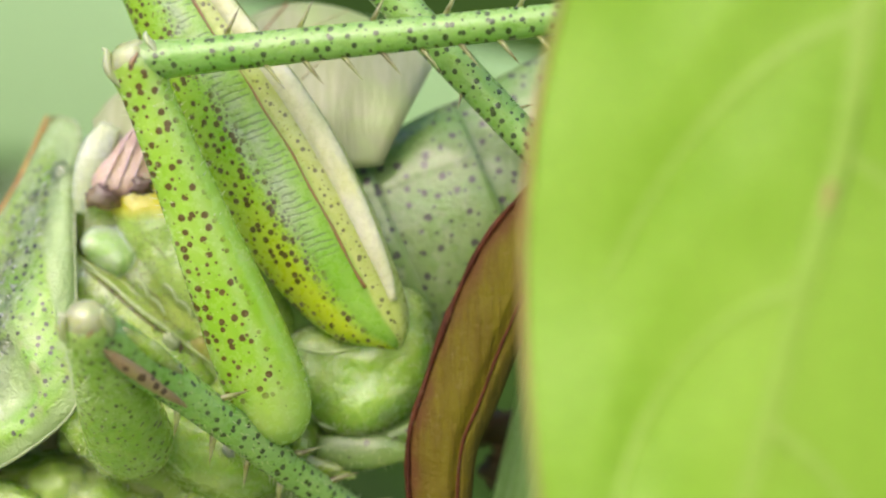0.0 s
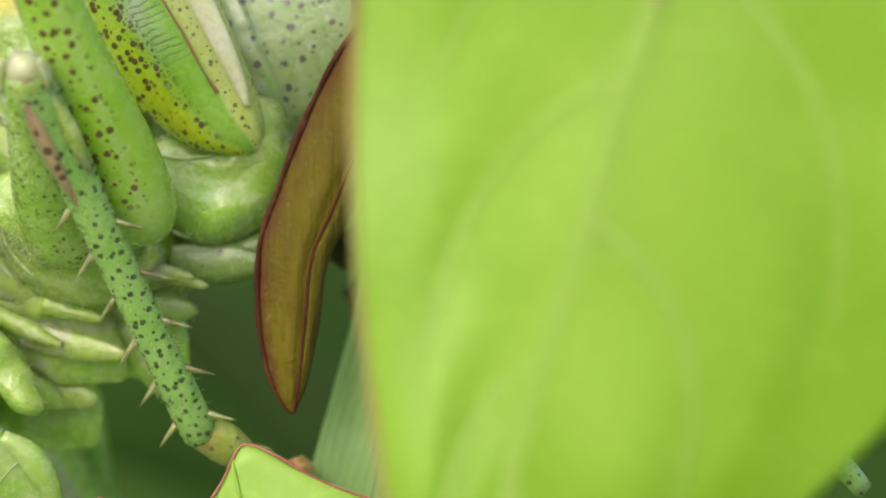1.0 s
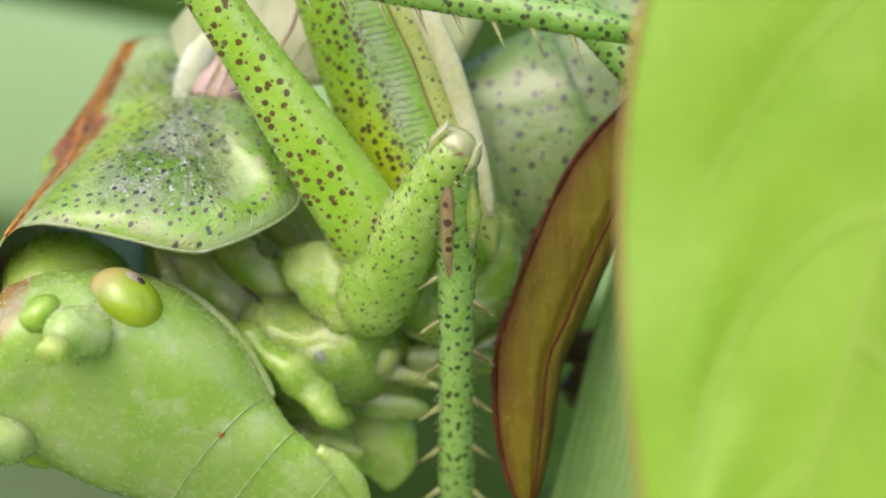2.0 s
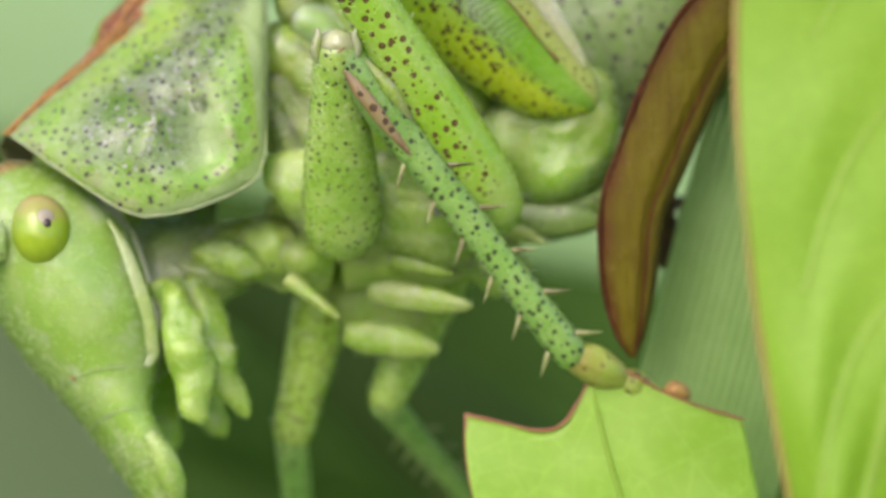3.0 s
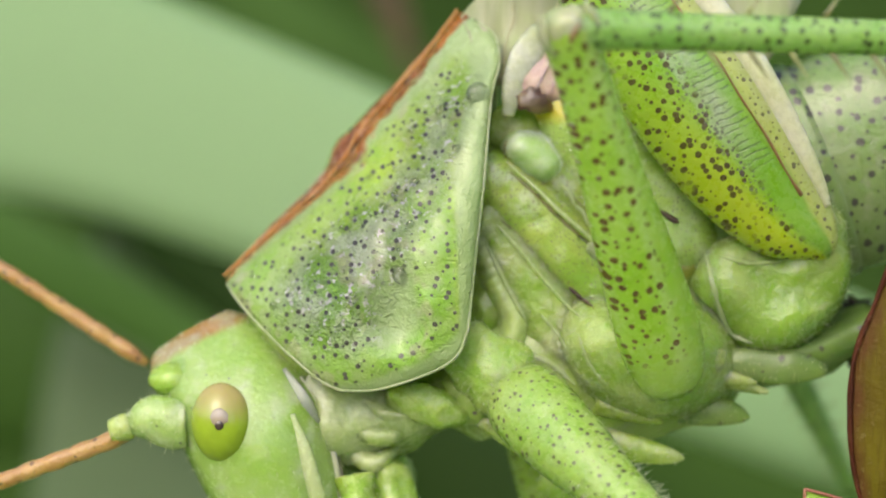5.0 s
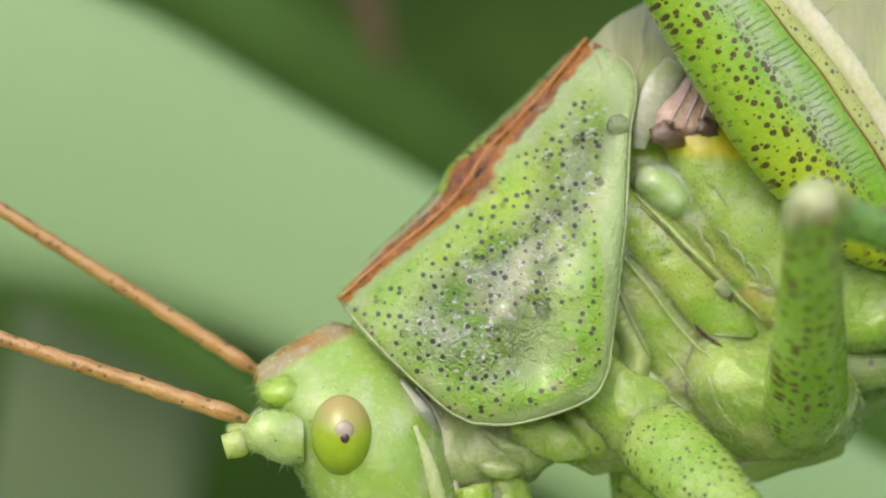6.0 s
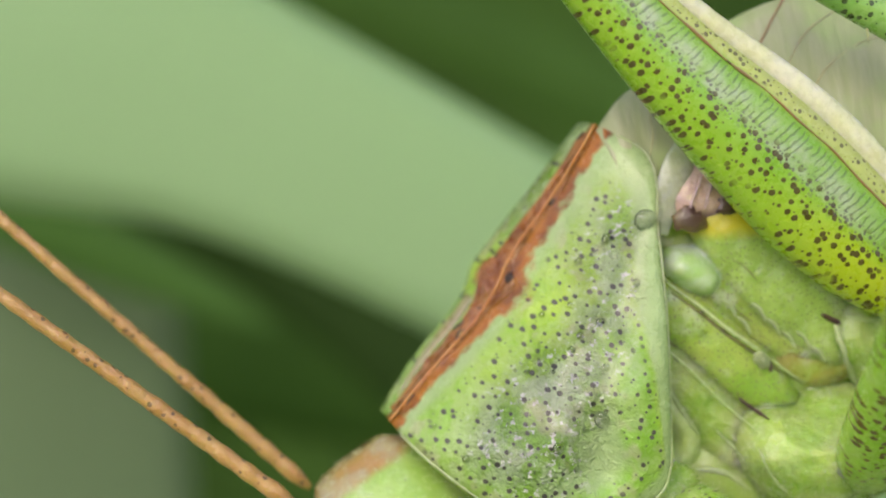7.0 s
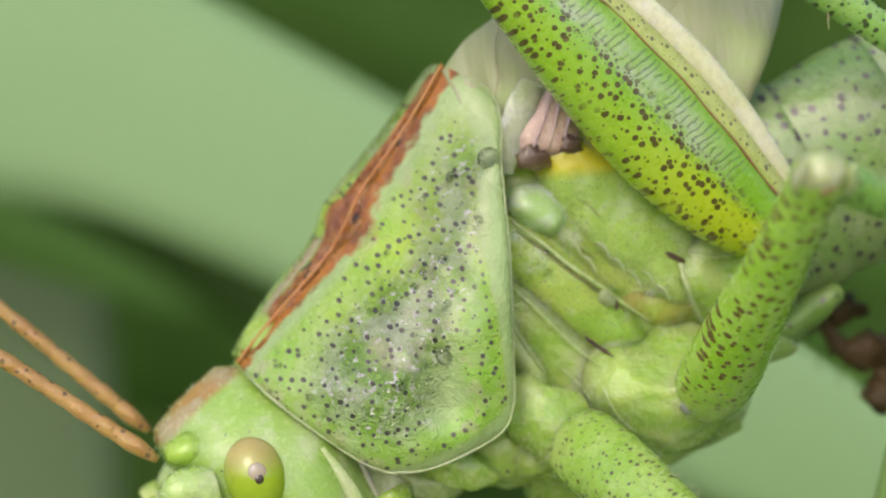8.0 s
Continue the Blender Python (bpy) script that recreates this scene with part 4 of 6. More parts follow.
    for u in (0.765, 0.88, 1.0):
        pts = [surf(u, fr, False) for fr in (0.75, 0.5, 0.3, 0.15, 0.05)] + [surf(u, 0.0)] + [surf(u, fr, True) for fr in (0.05, 0.15, 0.3, 0.5, 0.75)]
        part("face_seam", tube(pts, [(0.014, 0.02)] * 11, 6, 44), "ridge", ob, "fine pale seam across the face")
    for far in (False, True):
        pts = [surf(u, 0.955, far) for u in (0.30, 0.40, 0.50, 0.60, 0.70, 0.80)]
        part("neck_seam", tube(pts, [(0.03, 0.02), (0.06, 0.03), (0.05, 0.03), (0.05, 0.03), (0.04, 0.03), (0.02, 0.02)], 8, 30), "vein", ob, "dark seam behind the cheek")
        pts = [surf(u, fr, far, 0.02) for u, fr in ((0.30, 0.93), (0.40, 0.94), (0.50, 0.94), (0.60, 0.93), (0.68, 0.90))]
        part("rear_ridge", tube(pts, [(0.02, 0.02), (0.045, 0.035), (0.05, 0.04), (0.045, 0.035), (0.02, 0.02)], 10, 40), "stripe", ob, "whitish ridge at the rear of the cheek")
        pts = [surf(u, fr, far) for u, fr in ((0.94, 0.5), (1.0, 0.55), (1.06, 0.6), (1.12, 0.6))]
        part("mandible", tube(pts, [0.1, 0.2, 0.2, 0.1], 12, 16, lump=0.15), "head", ob, "pale green jaw")
    return ob


hd = head()
neck = part("neck", tube([(-3.24, 0.70, -0.70), (-2.53, 0.70, -0.99), (-1.86, 0.70, -0.85), (-1.02, 0.70, -0.54)], [(0.75, 1.0), (0.85, 1.05), (0.7, 1.0), (0.5, 0.9)], 18, 26, lump=0.25), "membrane", cricket, "wrinkled pale neck skin")

for a, b, c, r in (((-2.46, -0.25, -0.62), (-1.93, -0.40, -0.91), (-1.45, -0.30, -0.88), 0.13), ((-2.51, -0.20, -1.12), (-2.07, -0.35, -1.25), (-1.64, -0.20, -1.14), 0.16), ((-2.50, 0.00, -1.50), (-2.14, -0.20, -1.63), (-1.80, 0.00, -1.45), 0.17)):
    part("neck_fold", tube([Vector(p) + Vector((0, 0.19, 0)) for p in (a, b, c)], [(r * 0.5, r * 0.8), (r * 1.0, r * 1.4), (r * 0.5, r * 0.8)], 14, 22, lump=0.35), "membrane", cricket, "pale wrinkled fold of the neck")

# body core and belly
part("thorax", tube([(-0.87, 0.90, 1.28), (0.36, 0.90, 1.52), (1.87, 0.95, 1.74), (3.00, 1.05, 2.05)], [(1.0, 0.8), (1.75, 0.95), (1.90, 0.95), (1.70, 0.85)], 24, 26, lump=0.08), "body", cricket, "pale green thorax")


def flank():
    """The side of the thorax as one relief of soft plates and hips, cut into parts along its furrows."""
    forms = [
        ("side_plate", "green side plate with a yellow upper corner", "plate_yellow", [(0.50, 0.00, 3.60), (0.95, 0.00, 3.05), (1.50, 0.00, 2.42), (2.15, 0.00, 1.80)], [0.36, 0.54, 0.60, 0.5], -0.26, 0.14, 4.0),
        ("lower_facet", "olive green lower facet of the side plate", "plate", [(0.28, 0.00, 2.72), (0.80, 0.00, 2.20), (1.32, 0.00, 1.74), (1.70, 0.00, 1.52)], [0.20, 0.24, 0.24, 0.2], -0.15, 0.12, 3.0),
        ("plate_shelf", "rusty green shelf under the side plate", "shelf", [(1.42, 0.00, 1.50), (1.80, 0.00, 1.32), (2.25, 0.00, 1.42)], [0.18, 0.22, 0.22], -0.16, 0.10, 2.4),
        ("hinge_knob", "bright green wing hinge", "knob", [(-0.14, 0.00, 2.98), (0.03, 0.00, 2.88), (0.22, 0.00, 2.74)], [0.24, 0.30, 0.24], -0.36, 0.30, 2.2),
        ("side_plate", "stippled green side plate of the thorax", "plate", [(-0.50, 0.00, 2.48), (0.02, 0.00, 2.03), (0.45, 0.00, 1.62), (0.86, 0.00, 1.20), (1.22, 0.00, 0.84)], [0.32, 0.36, 0.38, 0.36, 0.28], -0.26, 0.12, 3.0),
        ("side_plate", "glassy green side plate of the thorax", "clear", [(-0.60, 0.00, 1.92), (-0.14, 0.00, 1.28), (0.24, 0.00, 0.74), (0.60, 0.00, 0.22)], [0.22, 0.34, 0.40, 0.36], -0.22, 0.12, 2.6),
        ("side_fold", "pale glassy fold behind the pronotum", "ridge", [(-0.74, 0.00, 1.74), (-0.44, 0.00, 1.01), (-0.16, 0.00, 0.53), (-0.26, 0.00, 0.19), (-0.62, 0.00, 0.09)], [0.12, 0.16, 0.19, 0.18, 0.14], -0.22, 0.16, 2.2),
        ("chest_plate", "pale green lower plate of the thorax", "body", [(0.05, 0.00, -0.11), (0.56, 0.00, -0.24), (1.07, 0.00, -0.46)], [0.45, 0.5, 0.45], -0.16, 0.18, 2.4),
        ("mid_coxa", "translucent green middle hip", "clear", [(1.06, 0.00, 0.29), (1.66, 0.00, 0.00), (2.19, 0.00, 0.08)], [0.52, 0.76, 0.72], -1.0, 0.62, 2.0),
        ("hind_coxa", "translucent green hind hip", "clear", [(3.11, 0.00, 1.05), (3.61, 0.00, 0.92), (4.05, 0.00, 1.25), (4.22, 0.00, 1.75)], [0.58, 0.78, 0.64, 0.46], -0.58, 0.28, 5.0),
    ]
    step, x0, z0 = 0.026, -1.1, -0.85
    gx, gz = np.meshgrid(np.arange(x0, 4.8, step), np.arange(z0, 4.6, step))
    layers = []
    for k, (name, label, mat, pts, wid, top, drop, power) in enumerate(forms):
        c = spline([(*p, w) for p, w in zip(pts, wid)], 22)
        r = np.min([np.hypot(gx - q[0], gz - q[2]) / q[3] for q in c], axis=0)
        layers.append(top + drop * r ** power)
    layers = np.array(layers)
    owner = np.argmin(layers, axis=0)
    y = -0.05 * np.log(np.sum(np.exp(-np.clip(layers, -3, 3) / 0.05), axis=0))
    rows, cols = y.shape
    for i in range(rows):
        for j in range(cols):
            p = Vector((gx[i, j], owner[i, j] * 7.0, gz[i, j]))
            if "coxa" in forms[owner[i, j]][0]:
                y[i, j] += 0.07 * min(1, 3.2 * abs(noise.noise(p * 1.25 + Vector((3.1, 0, 1.7)))))
            y[i, j] += (0.11 if "coxa" in forms[owner[i, j]][0] else 0.05) * noise.noise(p * 1.3) + 0.016 * noise.noise(p * 2.9) + 0.006 * noise.noise(p * 7)
    for k, (name, label, mat, pts, wid, top, drop, power) in enumerate(forms):
        bm = bmesh.new()
        vs = {}

        def vert(i, j):
            if (i, j) not in vs:
                vs[i, j] = bm.verts.new((gx[i, j], y[i, j], gz[i, j]))
            return vs[i, j]

        for i in range(rows - 1):
            for j in range(cols - 1):
                if owner[i, j] == k and y[i, j] < 0.62:
                    bm.faces.new((vert(i, j), vert(i, j + 1), vert(i + 1, j + 1), vert(i + 1, j)))
        rim = [e for e in bm.edges if e.is_boundary]
        for e in rim:
            e.smooth = False
        skirt = bmesh.ops.extrude_edge_only(bm, edges=rim)["geom"]
        for v in skirt:
            if isinstance(v, bmesh.types.BMVert):
                v.co.y += 0.25
        part(name, bm, mat, cricket, label)
    return lambda p: float(y[max(0, min(rows - 1, int((p[2] - z0) / step))), max(0, min(cols - 1, int((p[0] - x0) / step)))])


flank_y = flank()


def crease(name, pts, wid, mat, label, lift=0.0, deep=0.035):
    """A low line that follows the relief of the flank."""
    c = spline(pts, 16)
    part(name, tube([(p[0], flank_y(p) - lift, p[2]) for p in c], [(wid * min(1, 0.25 + 5 * f * (1 - f)), deep) for f in np.linspace(0, 1, 16)], 10, 40, lump=0.25), mat, cricket, label)


for pts, wid in (([(0.72, 0.00, 0.35), (0.89, 0.00, -0.05), (1.15, 0.00, -0.37)], 0.035), ([(2.63, 0.00, 1.48), (2.75, 0.00, 0.90), (3.03, 0.00, 0.35), (3.38, 0.00, 0.16)], 0.05), ([(2.80, 0.00, 1.40), (3.26, 0.00, 1.31), (3.83, 0.00, 1.39)], 0.035), ([(-0.08, 0.00, 0.00), (0.34, 0.00, -0.09), (0.73, 0.00, -0.40)], 0.04), ([(-0.65, 0.00, 1.66), (-0.32, 0.00, 1.02), (0.01, 0.00, 0.46)], 0.03)):
    crease("hip_fold", pts, wid, "ridge", "pale crease of the soft skin")
# thin dark lines along the creases, with their shade put into the colour
for pts, wid in (([(0.22, 0, 2.62), (0.55, 0, 2.36), (1.05, 0, 1.93), (1.50, 0, 1.66)], 0.022), ([(-0.30, 0, 2.62), (0.08, 0, 2.30), (0.47, 0, 1.94), (0.94, 0, 1.57), (1.26, 0, 1.30)], 0.03), ([(-0.42, 0, 1.93), (0.0, 0, 1.62), (0.40, 0, 1.18), (0.72, 0, 0.82)], 0.025), ([(1.50, 0, 1.30), (1.80, 0, 1.16), (2.20, 0, 1.20)], 0.03), ([(-0.36, 0, 3.10), (-0.36, 0, 2.90), (-0.22, 0, 2.72)], 0.05), ([(0.42, 0, 3.12), (0.72, 0, 2.96), (0.95, 0, 2.70)], 0.025)):
    crease("furrow", pts, wid, "furrow", "dark olive line painted as shade between the plates", -0.03)
crease("hip_mark", [(3.41, 0.00, 1.46), (3.57, 0.00, 1.52), (3.73, 0.00, 1.54)], 0.07, "membrane", "whitish scar at the joint")
crease("hip_mark", [(1.78, 0.00, 0.05), (1.85, 0.00, -0.03), (1.92, 0.00, -0.10)], 0.08, "temple", "greyish spot on the hip")
for k in range(7):
    a = Vector((0.44, 0.00, 2.46)) + Vector((0.21 * k, 0, -0.12 * k + 0.35 * noise.noise(Vector((k * 1.7, 0, 0)))))
    crease("plate_wrinkle", [a, a + Vector((0.12, 0, -0.10)), a + Vector((0.2, 0, -0.28))], 0.03, "ridge", "fine wrinkle of the plate")
for pts, wid in (([(-0.37, 0, 2.78), (0.06, 0, 2.42), (0.45, 0, 2.06), (0.93, 0, 1.68), (1.24, 0, 1.41), (1.60, 0, 1.12)], 0.03), ([(-0.47, 0, 1.86), (-0.09, 0, 1.46), (0.30, 0, 1.02), (0.77, 0, 0.56)], 0.028), ([(0.20, 0, 0.60), (0.42, 0, 0.36), (0.60, 0, 0.10)], 0.02)):
    crease("side_ridge", pts, wid, "ridge", "bright thin ridge between the plates", 0.035, 0.04)
crease("spiracle", [(0.86, 0, 1.64), (0.96, 0, 1.53), (1.05, 0, 1.44)], 0.10, "rim", "small pale breathing hole", 0.02, 0.06)
crease("spiracle_lid", [(1.02, 0, 1.58), (1.09, 0, 1.47), (1.08, 0, 1.36)], 0.028, "dark", "dark curved lid of the breathing hole", 0.03, 0.04)
for x, z, r in ((0.10, 2.28, 0.05), (0.12, 1.98, 0.06), (0.40, 2.02, 0.035), (0.74, 1.70, 0.04), (1.30, 2.30, 0.04), (0.55, 2.95, 0.045), (1.65, 2.05, 0.035), (0.28, 1.30, 0.03)):
    part("droplet", ball((x, flank_y((x, 0, z)) - r * 0.15, z), (r, r * 0.55, r), 14), "drop", cricket, "tiny water droplet")
crease("slit", [(0.60, 0, 1.00), (0.76, 0, 0.86), (0.93, 0, 0.73)], 0.035, "dark", "dark slit between the plates", 0.01, 0.04)
crease("slit", [(1.86, 0, 2.14), (2.02, 0, 2.04), (2.14, 0, 1.98)], 0.04, "dark", "dark slit above the plate", 0.01, 0.04)
part("wing_socket", tube([(-0.43, 0.45, 3.63), (-0.12, 0.40, 3.28), (0.43, 0.35, 2.82)], [(0.35, 0.25), (0.5, 0.3), (0.4, 0.3)], 20, 20, lump=0.2), "clear", cricket, "soft green skin below the wing root")
part("wing_root", tube([(0.62, 0.15, 4.72), (0.42, -0.02, 4.30), (0.26, -0.10, 3.94), (0.14, -0.06, 3.62)], [(0.14, 0.10), (0.27, 0.15), (0.38, 0.17), (0.30, 0.12)], 24, 34, lump=0.5), "root", cricket, "pinkish wing root, dark at its base")
for k, (a, b) in enumerate((((0.42, 4.66), (0.02, 3.82)), ((0.56, 4.70), (0.24, 3.80)), ((0.72, 4.66), (0.48, 3.92)))):
    part("wing_root_fold", tube([(a[0], 0.0, a[1]), ((a[0] + b[0]) / 2, -0.22, (a[1] + b[1]) / 2), (b[0], -0.26, b[1])], [(0.015, 0.03), (0.03, 0.035), (0.018, 0.03)], 10, 18, lump=0.4), "root_fold", cricket, "pink fold of the wing root")
part("wing_root_fold", tube([(0.10, 0.00, 4.75), (-0.12, -0.12, 4.30), (-0.30, -0.14, 3.85), (-0.36, -0.10, 3.45)], [(0.16, 0.03), (0.22, 0.035), (0.17, 0.035), (0.08, 0.03)], 16, 26, lump=0.25), "pale_fold", cricket, "pale green fold beside the wing root")
for p, r in (((-0.00, -0.27, 3.66), 0.24), ((0.57, -0.25, 3.82), 0.17)):
    part("wing_root_spot", ball(p, (r, 0.05, r * 0.7), 16, lump=0.7), "dark", cricket, "blackish spot at the wing root")


def wing():
    o = [(-1.13, 0.50, 4.99), (-0.81, 0.60, 5.37), (-0.36, 0.75, 5.68), (0.70, 0.80, 6.32), (1.92, 0.80, 6.75), (3.05, 0.75, 6.50), (4.10, 0.60, 5.78)]
    i = [(-0.75, 0.16, 4.00), (-0.40, 0.14, 3.90), (0.20, 0.12, 3.92), (1.04, -0.02, 4.03), (1.88, -0.12, 4.05), (2.60, -0.10, 4.08), (3.24, -0.05, 4.13)]
    a, b = spline(o, 30), spline(i, 30)
    grid = []
    for k in range(30):
        row = []
        for j in range(16):
            f = j / 15
            p = Vector(a[k]).lerp(Vector(b[k]), f)
            p.y -= 0.25 * math.sin(math.pi * f) - 0.02 * math.sin(k * 1.3)
            row.append(p)
        grid.append(row)
    ob = part("wing_pad", plate(grid, 0.03), "wing", cricket, "short tan translucent wing pad")
    for k in (11, 15, 19, 23, 27):
        pts = [grid[min(29, int(k * (0.35 + 0.65 * (1 - j / 15)) + (0 if k < 15 else 0.3 * j)))][j] + Vector((0, -0.012, 0)) for j in range(0, 16, 3)]
        part("wing_vein", tube(pts, [0.020 if k == 19 else 0.010] * 6, 6, 18), "pad" if k == 19 else "lining", ob)
    return ob


wing_pad = wing()


def abdomen():
    line = spline([(1.75, 1.00, 1.75), (3.42, 0.95, 2.55), (5.25, 0.90, 3.25), (7.72, 0.90, 4.25), (11.00, 0.90, 5.50), (15.10, 0.90, 6.95)], 8)
    size = [1.7, 1.62, 1.65, 1.75, 1.75, 1.6, 1.3]
    for k in range(7):
        a, b = Vector(line[k]), Vector(line[k + 1])
        d = (b - a)
        s = size[k]
        pts = [a - d * 0.12, a, a + d * 0.4, a + d * 0.9, a + d * 1.18]
        part("abdomen_ring", tube(pts, [(s * 0.8, 0.75), (s * 0.94, 0.88), (s * 1.0, 0.95), (s * 1.04, 1.02), (s * 1.04, 1.02)], 28, 14), "abdomen", cricket, "speckled grey-green abdomen ring")
    part("belly", tube([(2.44, 0.70, -0.16), (3.40, 0.90, -0.16), (4.30, 0.90, 0.06), (5.30, 0.90, 0.55)], [(0.3, 0.7), (0.38, 1.0), (0.42, 1.0), (0.3, 0.8)], 14, 20, lump=0.2), "belly", cricket, "dull green belly plates")


abdomen()

# legs: coxae and lobes
def bag(name, centre, radii, turn, mat, label="", lump=0.13, at=(0, 0, 0)):
    return part(name, ball(centre, radii, 32, at, turn, lump), mat, cricket, label, at)


bag("hip_tooth", (2.76, -0.50, -0.12), (0.15, 0.12, 0.24), (0, 35, 0), "clear")
FC = (0.18, -0.50, -0.75)
front_coxa = part("front_coxa", tube([(-1.02, -0.24, 0.10), (-0.80, -0.30, -0.06), (-0.38, -0.45, -0.35), (0.01, -0.50, -0.60), (0.26, -0.50, -0.76), (0.42, -0.50, -0.86)], [(0.05, 0.05), (0.30, 0.24), (0.50, 0.32), (0.52, 0.36), (0.40, 0.34), (0.08, 0.08)], 22, 26, FC, lump=0.4), "clear", cricket, "translucent green front hip", FC)
bag("chest_fold", (-1.38, -0.25, -0.75), (0.62, 0.35, 0.3), (0, 14, 0), "clear", lump=0.2)
bag("chest_fold", (-0.74, -0.10, -0.58), (0.5, 0.35, 0.42), (0, 30, 0), "body", lump=0.2)
bag("chest_hollow", (-0.58, 0.15, 0.63), (0.26, 0.2, 0.34), (0, 10, 0), "body")
for a, b, r, mat in (((0.80, 0.10, -1.27), (2.42, -0.30, -1.51), 0.22, "clear"), ((0.39, 0.40, -1.95), (1.91, 0.30, -2.22), 0.26, "clear"), ((3.06, -0.10, -0.09), (4.44, -0.20, -0.19), 0.26, "belly"), ((1.73, 0.20, -0.69), (3.40, 0.10, -0.91), 0.28, "belly"), ((-0.18, 0.10, 0.23), (0.90, 0.00, -0.70), 0.45, "clear")):
    a, b = Vector(a), Vector(b)
    part("chest_lobe", tube([a, a.lerp(b, 0.25), a.lerp(b, 0.6), a.lerp(b, 0.9), b], [(r * 0.7, r * 0.5), (r * 1.0, r * 0.45), (r * 0.9, r * 0.4), (r * 0.5, r * 0.25), (r * 0.1, r * 0.1)], 18, 24, lump=0.25), mat, cricket, "translucent lobe under the chest")
for a, b, r in (((3.02, -0.10, -0.40), (3.60, -0.25, -0.52), 0.11),):
    a, b = Vector(a), Vector(b)
    part("chest_spine", tube([a, a.lerp(b, 0.5), a.lerp(b, 0.85), b], [r * 1.0, r * 0.75, r * 0.5, r * 0.2], 12, 14), "clear", cricket, "blunt pale chest spine")
for a, b, r in (((-0.46, -0.20, -1.05), (0.33, -0.40, -1.68), 0.13), ((1.17, -0.10, -0.78), (2.09, -0.30, -1.01), 0.15), ((2.61, -0.10, -0.26), (3.41, -0.30, -0.40), 0.16)):
    a, b = Vector(a), Vector(b)
    part("chest_spine", tube([a, a.lerp(b, 0.5), a.lerp(b, 0.85), b], [r * 1.2, r * 0.8, r * 0.5, r * 0.2], 12, 14), "clear", cricket, "blunt pale chest spine")
part("front_chest", tube([(-1.86, 0.50, -0.59), (-1.17, 0.40, -0.63), (-0.50, 0.40, -0.66), (0.19, 0.50, -0.78)], [(0.35, 0.5), (0.5, 0.7), (0.55, 0.75), (0.45, 0.6)], 22, 26, lump=0.3), "clear", cricket, "translucent green front of the chest")
part("chest", tube([(0.36, 0.90, -0.78), (1.64, 0.90, -0.69), (2.90, 0.90, -0.34)], [(0.5, 0.9), (0.6, 1.0), (0.5, 0.9)], 16, 16, lump=0.15), "body", cricket)


# soft shields under the chest, drawn in when the body rolls over
SHIELD = (1.48, 0.50, -1.20)
shields = []
for pts, rad, lab in (
        (((0.48, 0.50, -0.43), (1.06, 0.30, -0.93), (1.78, 0.30, -1.52), (2.31, 0.35, -1.88)), ((0.5, 0.3), (0.85, 0.28), (0.60, 0.22), (0.10, 0.08)), "broad translucent shield under the chest"),
        (((1.69, 0.80, -0.59), (2.34, 0.70, -1.10), (2.71, 0.70, -1.71), (2.76, 0.80, -2.17)), ((0.5, 0.3), (0.75, 0.28), (0.5, 0.22), (0.10, 0.08)), "broad translucent shield under the chest"),
        (((0.07, 0.90, -1.10), (0.65, 0.80, -1.88), (1.38, 0.80, -2.57), (1.74, 0.90, -2.94)), ((0.6, 0.3), (0.85, 0.3), (0.6, 0.25), (0.12, 0.1)), "dull green lower shield under the chest"),
        (((0.15, 0.00, -0.76), (0.70, -0.10, -1.04), (1.14, -0.15, -1.25), (1.48, -0.20, -1.39)), ((0.16, 0.14), (0.14, 0.12), (0.11, 0.1), (0.05, 0.05)), "pale finger with a dark tip under the chest")):
    shields.append(part("chest_shield", tube([Vector(p) for p in pts], rad, 20, 28, SHIELD, lump=0.18), "clear", cricket, lab, SHIELD))


rear = [o for o in cricket.children if o.name.split(".")[0] in ("belly", "hind_coxa", "chest_lobe", "chest_spine", "hip_tooth")]
rear += [o for o in cricket.children if o.name.split(".")[0] in ("hip_fold", "hip_mark") and sum(v.co.x for v in o.data.vertices) / len(o.data.vertices) > 0.0028]


def spines(tib, length, rows, r=0.035, size=0.32):
    """Slender movable spines; rows: (part of length, sideways sign, depth)."""
    for f, sx, sy in rows:
        b = Vector((0.19 * sx, 0.10 * sy, f * length))
        part("spine", cone(b, b + Vector((size * 0.85 * sx, size * 0.5 * sy, size * 0.55)), r), "spine", tib, "dark-tipped slender spine")


def hairs(ob, length, radius, count, size=0.10, seed=1):
    """Many fine short hairs round a limb, joined in one mesh."""
    rnd = random.Random(seed)
    bm = bmesh.new()
    for _ in range(count):
        z, w = rnd.uniform(0.04, 0.98), rnd.uniform(0, 2 * math.pi)
        r = radius(z)
        n = Vector((math.cos(w) * r[0], math.sin(w) * r[1], 0))
        p = n + Vector((0, 0, z * length))
        d = n.normalized() * size * rnd.uniform(0.6, 1.2) + Vector((rnd.uniform(-0.03, 0.03), rnd.uniform(-0.03, 0.03), size * 0.5))
        s = d.orthogonal().normalized() * 0.007
        u = d.cross(s).normalized() * 0.007
        v = [bm.verts.new(q) for q in (p - d * 0.2 + s, p - d * 0.2 - s * 0.5 + u * 0.9, p - d * 0.2 - s * 0.5 - u * 0.9, p + d)]
        for k in ((0, 1, 3), (1, 2, 3), (2, 0, 3)):
            bm.faces.new([v[q] for q in k])
    tagged(part("hairs", bm, "hair", ob, "fine short pale hairs"), kind="stuff")


